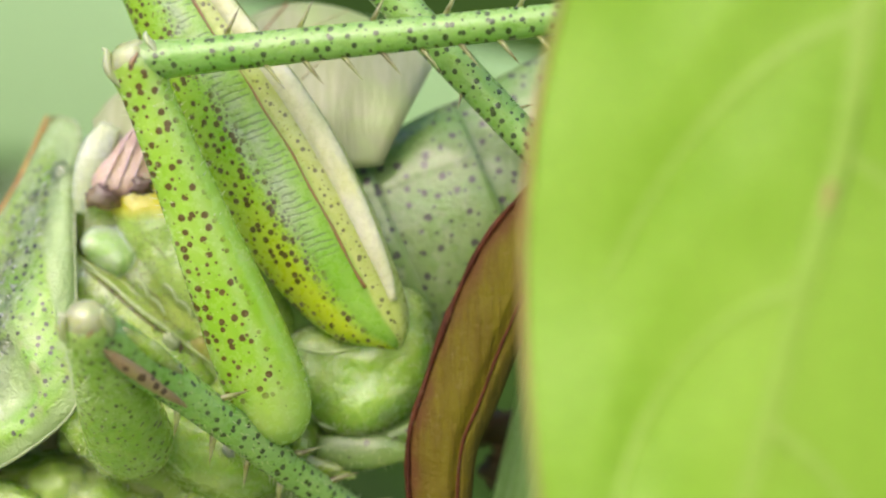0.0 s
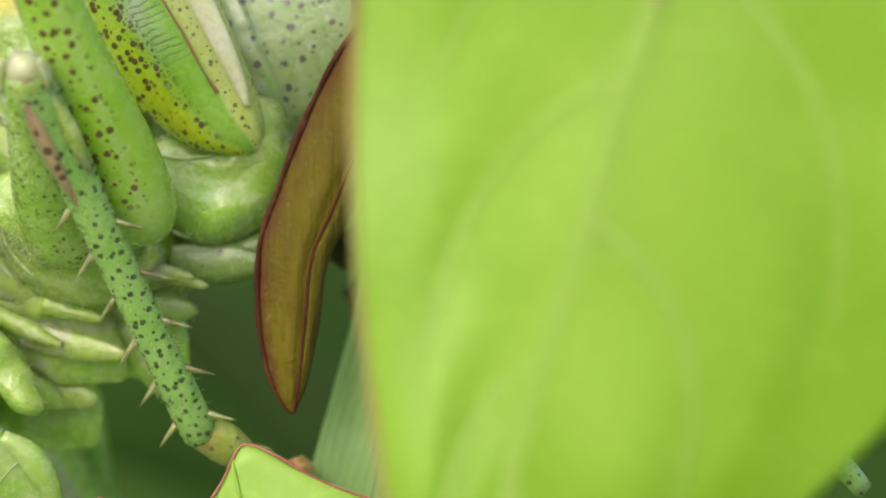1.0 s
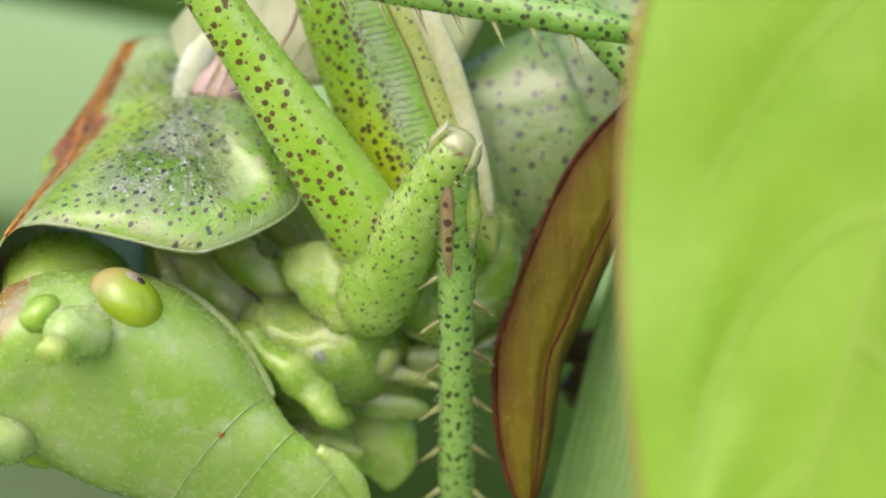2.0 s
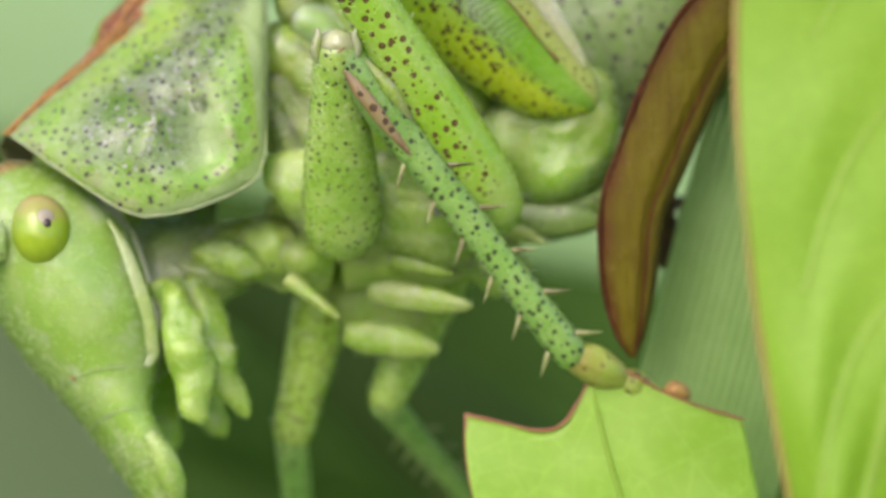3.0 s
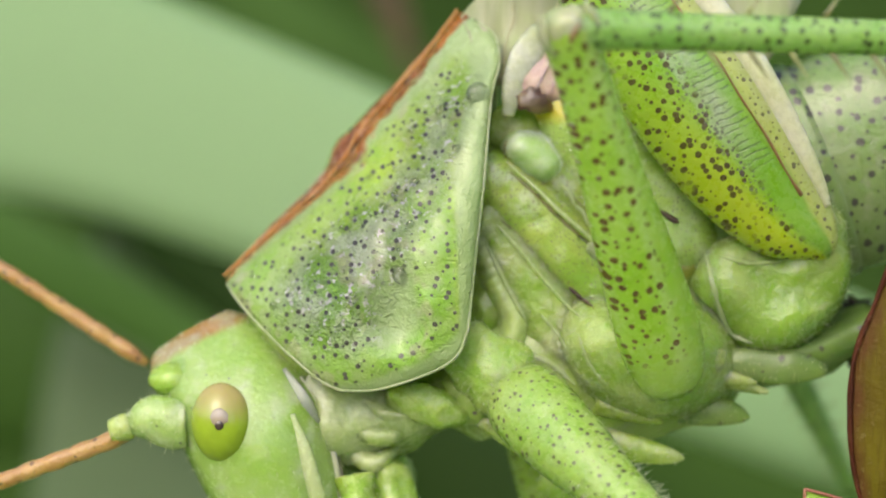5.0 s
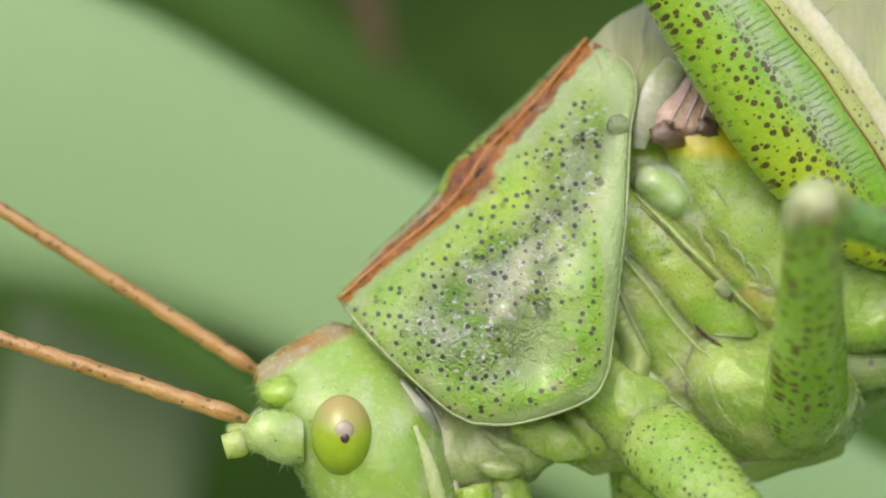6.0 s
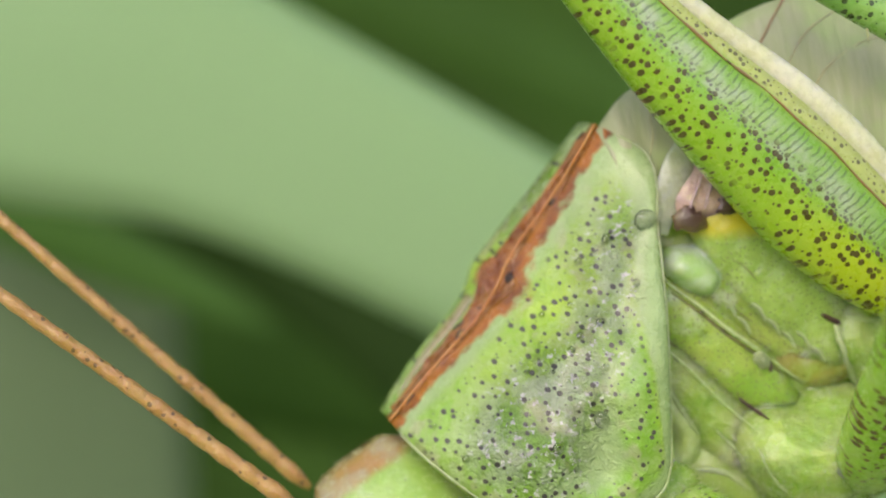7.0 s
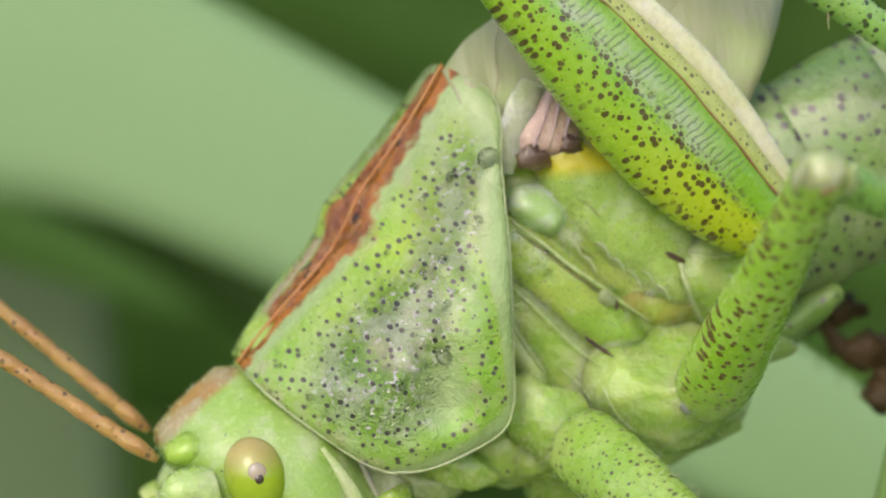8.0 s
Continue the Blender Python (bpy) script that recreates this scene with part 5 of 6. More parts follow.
def fuzz(ob, count, size=0.08, seed=1):
    """Fine short hairs standing on a part's skin, joined in one mesh."""
    rnd = random.Random(seed)
    bm = bmesh.new()
    me = ob.data
    faces = [f for f in me.polygons if f.area > 1e-12]
    picked = rnd.choices(faces, [f.area for f in faces], k=count)
    for f in picked:
        co = [me.vertices[i].co / MM for i in f.vertices]
        wts = [rnd.random() + 0.05 for _ in co]
        p = sum((c * w for c, w in zip(co, wts)), Vector()) / sum(wts)
        d = (f.normal + Vector((rnd.uniform(-0.5, 0.5), rnd.uniform(-0.5, 0.5), rnd.uniform(-0.8, 0.2)))) * size * rnd.uniform(0.6, 1.3)
        s = d.orthogonal().normalized() * 0.008
        u = d.cross(s).normalized() * 0.008
        v = [bm.verts.new(q) for q in (p - d * 0.15 + s, p - d * 0.15 - s * 0.5 + u * 0.9, p - d * 0.15 - s * 0.5 - u * 0.9, p + d)]
        for k in ((0, 1, 3), (1, 2, 3), (2, 0, 3)):
            bm.faces.new([v[q] for q in k])
    tagged(part("hairs", bm, "hair", ob, "fine short pale hairs"), kind="stuff")


for ob in [o for o in bpy.data.objects if o.parent in (cricket, hd) and o.name.split(".")[0] in ("head", "scape", "mid_coxa", "hind_coxa", "front_coxa", "chest_lobe", "palp", "chest_plate")]:
    fuzz(ob, {"head": 500, "palp": 120, "chest_lobe": 120, "scape": 110}.get(ob.name.split(".")[0], 320), 0.075, len(ob.name))


def knee_cap(ob, z, r):
    """A glassy dome over the joint, with a pinkish hinge inside and two small side flaps."""
    part("knee", ball((0, 0, z + 0.02), (r, r * 0.9, r * 0.85), 22, lump=0.12), "knee", ob, "glassy greenish knee dome")
    for sx in (-1, 1):
        part("knee_flap", tube([(sx * r * 0.8, -r * 0.3, z - 0.25), (sx * r * 1.02, -r * 0.35, z + 0.02), (sx * r * 0.85, -r * 0.3, z + 0.24), (sx * r * 0.95, -r * 0.3, z + 0.33)], [(0.04, 0.10), (0.07, 0.14), (0.05, 0.08), (0.01, 0.02)], 12, 16), "knee", ob, "glassy flap of the knee")
    part("hinge", tube([(-0.08, -r * 0.72, z - 0.2), (-0.02, -r * 0.86, z - 0.02), (0.12, -r * 0.78, z + 0.1)], [0.03, 0.045, 0.02], 8, 12, lump=0.4), "pad", ob, "pinkish hinge under the dome")


THIGH = spline([(-0.42, -0.30, 0.40, 0.10), (-0.25, -0.05, 0.60, 0.30), (0.1, 0.38, 0.76, 0.45), (0.7, 0.68, 0.86, 0.52), (1.5, 0.90, 0.94, 0.58), (2.6, 1.02, 0.97, 0.60), (3.9, 1.01, 0.82, 0.58),
                (5.3, 0.93, 0.54, 0.50), (7.0, 0.78, 0.40, 0.42), (10.0, 0.52, 0.34, 0.36), (13.0, 0.38, 0.34, 0.34)], 90)


def thigh_at(z, s, lift=0.0):
    """A point of the hind thigh's outer face: z along it, s across it from -1 to 1."""
    lo, hi, deep = (float(np.interp(z, THIGH[:, 0], THIGH[:, k])) for k in (1, 2, 3))
    y = -deep * max(0.0, 1 - s * s) ** 0.42
    y += 0.05 * math.exp(-((s - 0.40) / 0.06) ** 2) + 0.03 * math.exp(-((s + 0.16) / 0.10) ** 2) - 0.04 * math.exp(-((s - 0.85) / 0.12) ** 2)
    return Vector(((hi - lo) / 2 + (hi + lo) / 2 * s, y - lift, z))


def hind_thigh():
    rings, across = [], []
    for z, lo, hi, deep in THIGH:
        ring = []
        for k in range(56):
            w = 2 * math.pi * k / 56
            sn = math.sin(w)
            q = math.cos(w)
            q = abs(q) ** 0.9 * (1 if q > 0 else -1)
            p = thigh_at(z, q)
            ring.append(p if sn <= 0 else Vector((p.x, deep * sn ** 0.84, z)))
            across.append(q)
        rings.append(ring)
    ob = part("hind_femur", skin(rings), "hind_femur", cricket, "thick spotted green hind thigh with yellow underside")
    band = ob.data.attributes.new("across", "FLOAT_VECTOR", "POINT")
    for n, q in enumerate(across):
        band.data[n].vector = (q, 0, 0)
    zs = [0.25, 0.6, 1.2, 2.0, 2.8, 3.6, 4.4, 5.3, 6.5, 8.5]
    part("stripe", tube([thigh_at(z, 0.84 - 0.04 * (z < 0.3)) for z in zs], [(w * 1.05, 0.05 + w * 0.25) for w in (0.05, 0.10, 0.15, 0.18, 0.20, 0.19, 0.17, 0.14, 0.10, 0.06)], 16, 50), "stripe", ob, "cream stripe along the thigh")
    part("stripe_line", tube([thigh_at(z, 0.41 + 0.012 * math.sin(5 * z), 0.035) for z in np.linspace(0.6, 8.0, 24)], [(0.016 + 0.008 * (k % 3 == 0), 0.018) for k in range(24)], 6, 90, lump=0.7), "pad", ob, "thin brown line beside the stripe")
    return ob


hf = hind_thigh()
ht = part("hind_tibia", limb(14.0, [(0, 0.28, 0.26), (0.3, 0.25, 0.24), (0.7, 0.20, 0.19), (1, 0.16, 0.16)], 14, 30), "tibia", cricket, "thin spiny green hind shin")
spines(ht, 14.0, [(0.05 * k + 0.03, (1, -1)[k % 2], -0.4) for k in range(16)], 0.03, 0.3)

mid_femur = part("mid_femur", limb(5.20, [(-0.07, 0.30, 0.22), (-0.02, 0.48, 0.38), (0.1, 0.58, 0.46), (0.3, 0.54, 0.44), (0.6, 0.42, 0.36), (0.88, 0.34, 0.3), (1.0, 0.36, 0.3)], 28, 40), "mid_femur", cricket, "spotted green middle thigh")
knee_cap(mid_femur, 5.20, 0.33)
hairs(mid_femur, 5.20, lambda z: (0.56 - 0.2 * z, 0.45 - 0.14 * z), 260, 0.07, 4)
mid_tibia = part("mid_tibia", limb(6.2, [(0, 0.28, 0.26), (0.15, 0.25, 0.24), (0.6, 0.23, 0.22), (1, 0.2, 0.2)], 14, 26), "tibia", cricket, "spotted green middle shin")
spines(mid_tibia, 6.2, [(0.28 + 0.085 * k, 1, -0.3) for k in range(8)] + [(0.2 + 0.16 * k, -1, -0.3) for k in range(5)], 0.042, 0.46)
part("tarsus", tube([(0, 0, 6.2), (0, 0, 6.6), (0.1, 0, 7.1), (0.2, 0, 7.7)], [0.2, 0.26, 0.22, 0.14], 12, 18, lump=0.2), "tarsus", mid_tibia, "brownish green foot")

front_femur = part("front_femur", limb(3.05, [(-0.08, 0.34, 0.3), (0.0, 0.52, 0.46), (0.12, 0.6, 0.5), (0.4, 0.55, 0.48), (0.75, 0.40, 0.38), (1.0, 0.33, 0.31)], 20, 30), "front_femur", cricket, "spotted green front thigh")
knee_cap(front_femur, 3.05, 0.30)
hairs(front_femur, 3.05, lambda z: (0.57 - 0.17 * z, 0.49 - 0.1 * z), 420, 0.11, 2)
front_tibia = part("front_tibia", limb(5.70, [(0, 0.24, 0.24), (0.08, 0.30, 0.28), (0.2, 0.31, 0.28), (0.35, 0.27, 0.25), (0.7, 0.25, 0.24), (1, 0.26, 0.24)], 16, 34), "tibia", cricket, "dark spotted green front shin")
part("ear", tube([(0.10, -0.20, 0.25), (0.12, -0.22, 0.7), (0.11, -0.21, 1.3), (0.08, -0.19, 2.0)], [0.05, 0.11, 0.10, 0.03], 12, 20, lump=0.2), "ear", front_tibia, "brown hearing slit")
part("ear_flap", tube([(-0.2, -0.14, 0.35), (-0.22, -0.16, 0.9), (-0.2, -0.14, 1.5)], [0.05, 0.13, 0.05], 10, 14), "clear", front_tibia, "bright green flap beside the hearing slit")
spines(front_tibia, 5.70, [(0.33 + 0.125 * k, 1, -0.35) for k in range(6)] + [(0.40 + 0.14 * k, -1, -0.35) for k in range(5)], 0.06, 0.46)
hairs(front_tibia, 5.70, lambda z: (0.27, 0.25), 300, 0.09, 3)
front_tarsus = part("front_tarsus", tube([(0, 0, 0), (0, 0, 0.3), (0, 0, 0.7), (0, 0, 1.0)], [0.2, 0.3, 0.27, 0.16], 14, 18, lump=0.2), "tarsus", cricket, "jointed foot with brown pads")
part("foot_joint", tube([(0, 0, 0.85), (0, 0, 1.15), (0, 0, 1.5), (0, 0, 1.7)], [0.14, 0.24, 0.2, 0.1], 12, 14, lump=0.2), "tarsus", front_tarsus)
part("foot_joint", tube([(0, 0, 1.6), (0.05, 0, 2.0), (0.1, 0, 2.4)], [0.13, 0.16, 0.1], 12, 12), "tarsus", front_tarsus)
for sx in (-1, 1):
    part("foot_pad", ball((0.24 * sx, -0.05, 1.85), (0.17, 0.18, 0.22), 16, lump=0.25), "pad", front_tarsus, "brown foot pad")
    part("claw", cone((0.1 + 0.05 * sx, 0, 2.35), (0.1 + 0.28 * sx, -0.1, 2.75), 0.05), "spine", front_tarsus, "dark claw")

# far legs
ff = part("far_front_thigh", limb(3.2, [(-0.06, 0.3, 0.28), (0.04, 0.46, 0.42), (0.25, 0.52, 0.46), (0.7, 0.40, 0.36), (1, 0.32, 0.3)], 18, 26), "femur", cricket, "spotted green front thigh of the far side")
hairs(ff, 3.2, lambda z: (0.50 - 0.15 * z, 0.44 - 0.1 * z), 160, 0.10, 9)
ff_shin = part("far_front_shin", limb(5.0, [(0, 0.28, 0.28), (0.2, 0.27, 0.25), (0.7, 0.24, 0.22), (1, 0.22, 0.2)], 14, 24), "tibia", cricket, "spiny green front shin of the far side")
far_thigh = part("far_mid_thigh", limb(3.2, [(0, 0.42, 0.4), (0.2, 0.5, 0.45), (0.6, 0.42, 0.36), (1, 0.3, 0.3)], 16, 24), "front_femur", cricket, "green middle thigh of the far side")
hairs(far_thigh, 3.2, lambda z: (0.48 - 0.15 * z, 0.42 - 0.1 * z), 160, 0.10, 7)
far_shin = part("far_mid_shin", limb(6.0, [(0, 0.26, 0.26), (0.2, 0.24, 0.22), (0.7, 0.2, 0.2), (1, 0.17, 0.17)], 14, 24), "tibia", cricket, "spiny green middle shin of the far side")
spines(far_shin, 6.0, [(0.2 + 0.1 * k, 1, -0.3) for k in range(7)] + [(0.25 + 0.15 * k, -1, -0.3) for k in range(4)], 0.035, 0.36)

antennae = []
for k in range(2):
    a = part("antenna", limb(14.0, [(i / 70, r, r) for i in range(71) for r in ((0.135 - 0.085 * i / 70) * (1.0 if i % 2 else 0.88),)], 10, 150, lump=0.1, seed=k), "antenna", cricket, "thin orange-brown ringed antenna")
    antennae.append(a)


# ---- what moves ----
def leg(segments, rows):
    """Keys a jointed leg. segments: (part, length), from the hip outwards; rows: seconds, the hip and a point in each segment's direction, in mm."""
    ts = [r[0] for r in rows]
    dirs = [[(Vector(r[i + 2]) - Vector(r[i + 1])).normalized() for r in rows] for i in range(len(segments))]
    keyed = [[] for _ in segments]
    steps = sorted(set(ts) | {round(0.2 * k, 1) for k in range(41)})
    for t in steps:
        i = max(0, min(len(ts) - 2, sum(x <= t for x in ts) - 1))
        f = (t - ts[i]) / (ts[i + 1] - ts[i])
        f = f * f * (3 - 2 * f) if ts[i + 1] - ts[i] > 0.6 else f
        p = Vector(rows[i][1]).lerp(Vector(rows[i + 1][1]), f)
        for k, (ob, length) in enumerate(segments):
            d = dirs[k][i].slerp(dirs[k][i + 1], f)
            keyed[k].append((t, aim(p, p + d)))
            p = p + d * length
    for (ob, length), keys in zip(segments, keyed):
        walk(ob, keys)


def motions():
    walk(pron, [
        (0.0, mm(-0.03, 0.96, 1.87, -12.9, -11.4, -4.5)),
        (1.2, mm(-1.48, 0.68, 1.50, -27.6, 10.8, 58.6)),
        (1.5, mm(-0.88, 0.80, 1.13, -38.8, 14.8, 44.0)),
        (2.0, mm(0.25, 0.85, 2.25, -40.6, -1.5, 39.2)),
        (2.2, mm(0.05, 0.85, 1.96, -40.4, -0.7, 40.1)),
        (3.3, mm(-1.24, 0.72, 1.43, -6.2, 3.7, 11.8)),
        (3.5, mm(-1.19, 0.71, 0.79, -13.4, -0.7, 16.4)),
        (3.8, mm(-0.67, 0.70, 1.61, -2.5, -1.1, 1.8)),
        (4.5, mm(-0.60, 0.70, 1.59, -0.3, 0.6, -1.9)),
        (4.7, mm(-0.60, 0.70, 1.59, -0.3, 0.6, -1.9)),
        (5.8, mm(-0.60, 0.70, 1.59, -0.3, 0.6, 1.5)),
        (6.5, mm(-0.58, 0.70, 1.59, -0.3, 0.6, 3.5)),
        (8.0, mm(-0.58, 0.70, 1.59, -0.3, 0.6, 4.5)),
    ])
    walk(hd, [
        (0.0, mm(-2.96, 0.71, 0.49, -0.5, 0.5, 14.9)),
        (1.2, mm(-2.05, -0.35, -0.69, -46.6, -10.5, 64.5)),
        (1.5, mm(-2.85, -0.30, 0.09, -46.6, -10.5, 64.5)),
        (1.8, mm(-1.98, -0.40, 0.10, -46.6, -10.5, 64.5)),
        (2.0, mm(-1.28, -0.45, 0.51, -46.6, -10.5, 64.5)),
        (2.2, mm(-1.57, -0.55, 0.35, -46.6, -10.5, 64.5)),
        (3.3, mm(-3.43, 0.55, -0.65, -5.8, 2.2, 5.5)),
        (3.5, mm(-2.95, 0.55, -1.07, 0.0, -2.4, 0.3)),
        (3.8, mm(-2.82, 0.52, -0.38, 1.3, 0.7, 3.3)),
        (4.1, mm(-2.83, 0.54, -0.48, 0.5, 0.5, 0.5)),
        (4.5, mm(-2.92, 0.70, -0.33, 0.0, -0.0, 0.0)),
        (4.7, mm(-2.84, 0.70, -0.47, 0.2, -0.2, 0.3)),
        (5.8, mm(-2.85, 0.69, -0.33, 0.2, -0.2, 0.7)),
        (6.0, mm(-2.96, 0.67, -0.22, -1.6, -3.1, 3.4)),
        (6.5, mm(-2.95, 0.70, 0.15, -6.7, -7.7, 5.8)),
        (7.0, mm(-2.96, 0.70, -0.25, -0.0, 0.1, -0.0)),
        (7.5, mm(-3.10, 0.70, 0.13, -5.5, -7.3, 6.6)),
        (8.0, mm(-3.10, 0.73, 0.18, -7.2, -8.1, 5.8)),
    ])
    walk(hf, [
        (0.0, aim((3.78, -0.45, 1.57), (1.87, -0.75, 5.53), -9)),
        (0.5, aim((3.78, -0.45, 1.57), (2.04, -0.75, 4.49), -8)),
        (1.2, aim((3.78, -0.45, 1.57), (2.87, -0.75, 3.38), -7)),
        (2.0, aim((3.78, -0.45, 1.57), (2.50, -0.75, 5.17), -5)),
        (3.3, aim((3.78, -0.45, 1.57), (2.32, -0.75, 3.11), -4)),
        (3.5, aim((3.78, -0.45, 1.57), (2.31, -0.75, 3.32), -4)),
        (4.1, aim((3.78, -0.45, 1.57), (1.89, -0.75, 4.17), -3)),
        (4.5, aim((3.78, -0.45, 1.57), (1.88, -0.75, 4.20), -3)),
        (4.7, aim((3.78, -0.45, 1.57), (1.49, -0.75, 4.97), -1)),
        (5.8, aim((3.35, -0.50, 2.14), (1.13, -0.75, 5.10), 7)),
        (6.5, aim((3.30, -0.50, 2.10), (-0.52, -0.75, 6.35), 10)),
        (7.0, aim((3.32, -0.50, 2.12), (-0.65, -0.75, 6.80), 10)),
        (7.5, aim((3.34, -0.50, 2.14), (0.67, -0.75, 5.61), 10)),
        (8.0, aim((3.34, -0.50, 2.14), (0.52, -0.75, 5.85), 11)),
    ])
    walk(ht, [
        (0.0, aim((3.29, -1.30, 7.49), (6.76, -1.30, 3.57))),
        (4.7, aim((3.29, -1.30, 7.49), (6.76, -1.30, 3.57))),
        (6.0, aim((0.40, -0.90, 9.30), (4.40, -0.90, 7.23))),
        (6.3, aim((0.25, -0.90, 9.10), (4.25, -0.90, 7.03))),
        (6.5, aim((-0.09, -0.90, 7.79), (3.91, -0.90, 5.72))),
        (7.5, aim((2.23, -0.90, 7.37), (5.48, -0.90, 4.72))),
        (8.0, aim((1.76, -0.90, 7.55), (5.07, -0.90, 5.08))),
    ])
    leg([(mid_femur, 5.20), (mid_tibia, 6.2)], [
        (0.0, (2.57, -1.25, 0.52), (0.86, -2.30, 5.32), (5.75, -2.40, 5.68)),
        (0.3, (2.65, -1.25, 0.48), (1.06, -3.17, 5.04), (5.52, -3.27, 5.31)),
        (0.5, (2.70, -1.25, 0.45), (1.12, -3.34, 4.94), (5.70, -3.44, 5.30)),
        (1.0, (2.81, -1.25, 0.50), (1.43, -3.95, 4.72), (5.85, -4.05, 5.13)),
        (1.5, (2.51, -1.25, 0.89), (0.35, -3.58, 5.02), (5.12, -3.68, 4.39)),
        (2.0, (2.85, -1.25, 1.41), (0.05, -2.55, 5.59), (5.09, -2.65, 4.65)),
        (2.2, (2.82, -1.25, 1.16), (-0.16, -2.65, 5.18), (4.89, -2.75, 4.35)),
        (3.3, (2.65, -1.25, -0.24), (0.17, -3.02, 3.97), (5.14, -3.12, 4.34)),
        (3.8, (2.23, -1.25, -0.05), (0.46, -4.75, 3.36), (4.68, -4.85, 3.50)),
        (4.1, (1.97, -1.25, 0.06), (0.11, -3.90, 4.13), (4.49, -4.00, 4.15)),
        (4.5, (1.93, -1.25, -0.13), (0.10, -3.53, 4.17), (4.60, -3.63, 4.09)),
        (4.7, (1.90, -1.25, -0.03), (0.14, -3.24, 4.44), (4.62, -3.34, 4.72)),
        (5.8, (2.19, -0.75, -0.30), (1.08, -5.04, 2.42), (5.73, -1.06, 1.44)),
        (6.0, (2.13, -0.75, -0.23), (0.95, -5.01, 2.52), (5.67, -1.08, 1.65)),
        (6.3, (2.24, -0.75, -0.12), (1.35, -5.00, 2.74), (6.31, -1.48, 1.59)),
        (6.5, (2.31, -0.75, -0.05), (2.00, -4.90, 3.07), (7.09, -1.52, 2.01)),
        (7.0, (2.36, -0.75, -0.04), (1.79, -4.67, 3.32), (6.95, -1.71, 1.58)),
        (7.2, (2.38, -0.75, -0.04), (2.50, -4.46, 3.60), (7.68, -1.44, 2.02)),
        (7.5, (2.25, -0.75, 0.02), (2.89, -4.61, 3.44), (7.81, -1.53, 1.26)),
        (8.0, (2.25, -0.75, 0.08), (2.74, -4.69, 3.44), (7.78, -1.78, 1.29)),
    ])
    leg([(front_femur, 3.05), (front_tibia, 5.70), (front_tarsus, 2.4)], [
        (0.0, (0.52, -0.90, -0.01), (0.37, -3.31, 1.86), (3.65, 0.19, -1.23), (5.83, 0.80, -2.01)),
        (0.5, (0.64, -0.90, -0.60), (0.42, -2.90, 1.70), (3.04, 0.80, -1.75), (5.48, 0.69, -2.81)),
        (0.8, (1.15, -0.90, -0.75), (0.99, -2.77, 1.65), (4.30, -0.24, -2.23), (6.31, 0.43, -3.36)),
        (1.0, (1.71, -0.90, 0.10), (1.66, -3.05, 2.27), (3.51, -0.62, -2.55), (5.09, 0.78, -3.68)),
        (1.2, (1.53, -0.90, 0.02), (2.16, -2.90, 2.23), (3.54, -0.56, -2.78), (5.53, 0.13, -3.92)),
        (1.5, (1.69, -0.90, 0.03), (2.76, -2.81, 2.15), (3.51, -0.49, -3.00), (5.10, 1.00, -4.02)),
        (1.8, (2.12, -0.90, -0.26), (3.18, -2.74, 1.93), (3.36, -0.45, -3.28), (4.79, 1.06, -4.49)),
        (2.0, (2.47, -0.90, 0.63), (3.82, -2.45, 2.89), (3.80, 0.03, -2.24), (4.62, 1.43, -4.02)),
        (2.2, (2.49, -0.90, 0.43), (3.82, -2.57, 2.61), (3.82, 0.17, -2.40), (4.44, 1.16, -4.49)),
        (3.3, (-0.05, -0.90, -0.60), (-0.33, -2.21, 2.14), (3.65, -1.72, -1.91), (5.86, -1.20, -2.70)),
        (3.5, (0.17, -0.90, -1.09), (-1.23, -1.21, 1.61), (3.18, -0.71, -1.98), (5.46, 0.04, -2.12)),
        (3.6, (-0.53, -0.55, -1.14), (-0.89, -3.43, -2.06), (-0.07, -0.15, -6.65), (0.64, 0.88, -8.70)),
        (3.7, (0.04, -0.55, -0.83), (1.48, -2.00, -3.09), (2.14, 1.11, -7.82), (3.15, 1.94, -9.84)),
        (3.8, (0.06, -0.55, -0.56), (2.06, -1.49, -2.66), (4.28, 2.32, -6.27), (5.47, 3.07, -8.22)),
        (4.1, (0.25, -0.55, -0.92), (2.09, -2.38, -2.53), (6.45, 0.34, -5.00), (8.07, 1.62, -6.21)),
        (4.5, (0.18, -0.55, -0.83), (1.99, -2.43, -2.41), (6.24, 0.53, -4.78), (7.79, 1.90, -6.01)),
        (4.7, (-0.18, -0.55, -0.55), (1.63, -2.42, -2.13), (5.66, 0.57, -4.85), (7.21, 2.15, -5.76)),
        (5.8, (0.16, -0.55, -0.52), (1.91, -2.56, -2.02), (6.12, 0.17, -4.71), (7.64, 1.86, -5.49)),
        (6.0, (0.00, -0.55, -0.55), (1.45, -2.86, -1.92), (5.67, -0.07, -4.54), (7.19, 1.39, -5.69)),
        (6.5, (-0.15, -0.55, -0.63), (1.24, -2.94, -1.91), (4.98, -0.27, -5.29), (6.37, 1.07, -6.70)),
        (7.0, (-0.39, -0.55, -0.54), (0.73, -3.18, -1.60), (4.23, -0.88, -5.46), (5.60, 0.28, -7.06)),
        (7.5, (0.28, -0.55, -0.41), (1.69, -3.02, -1.50), (5.37, -0.73, -5.20), (6.69, 0.49, -6.80)),
        (8.0, (0.27, -0.55, -0.44), (1.59, -3.12, -1.41), (5.40, -0.91, -5.04), (6.77, 0.30, -6.59)),
    ])
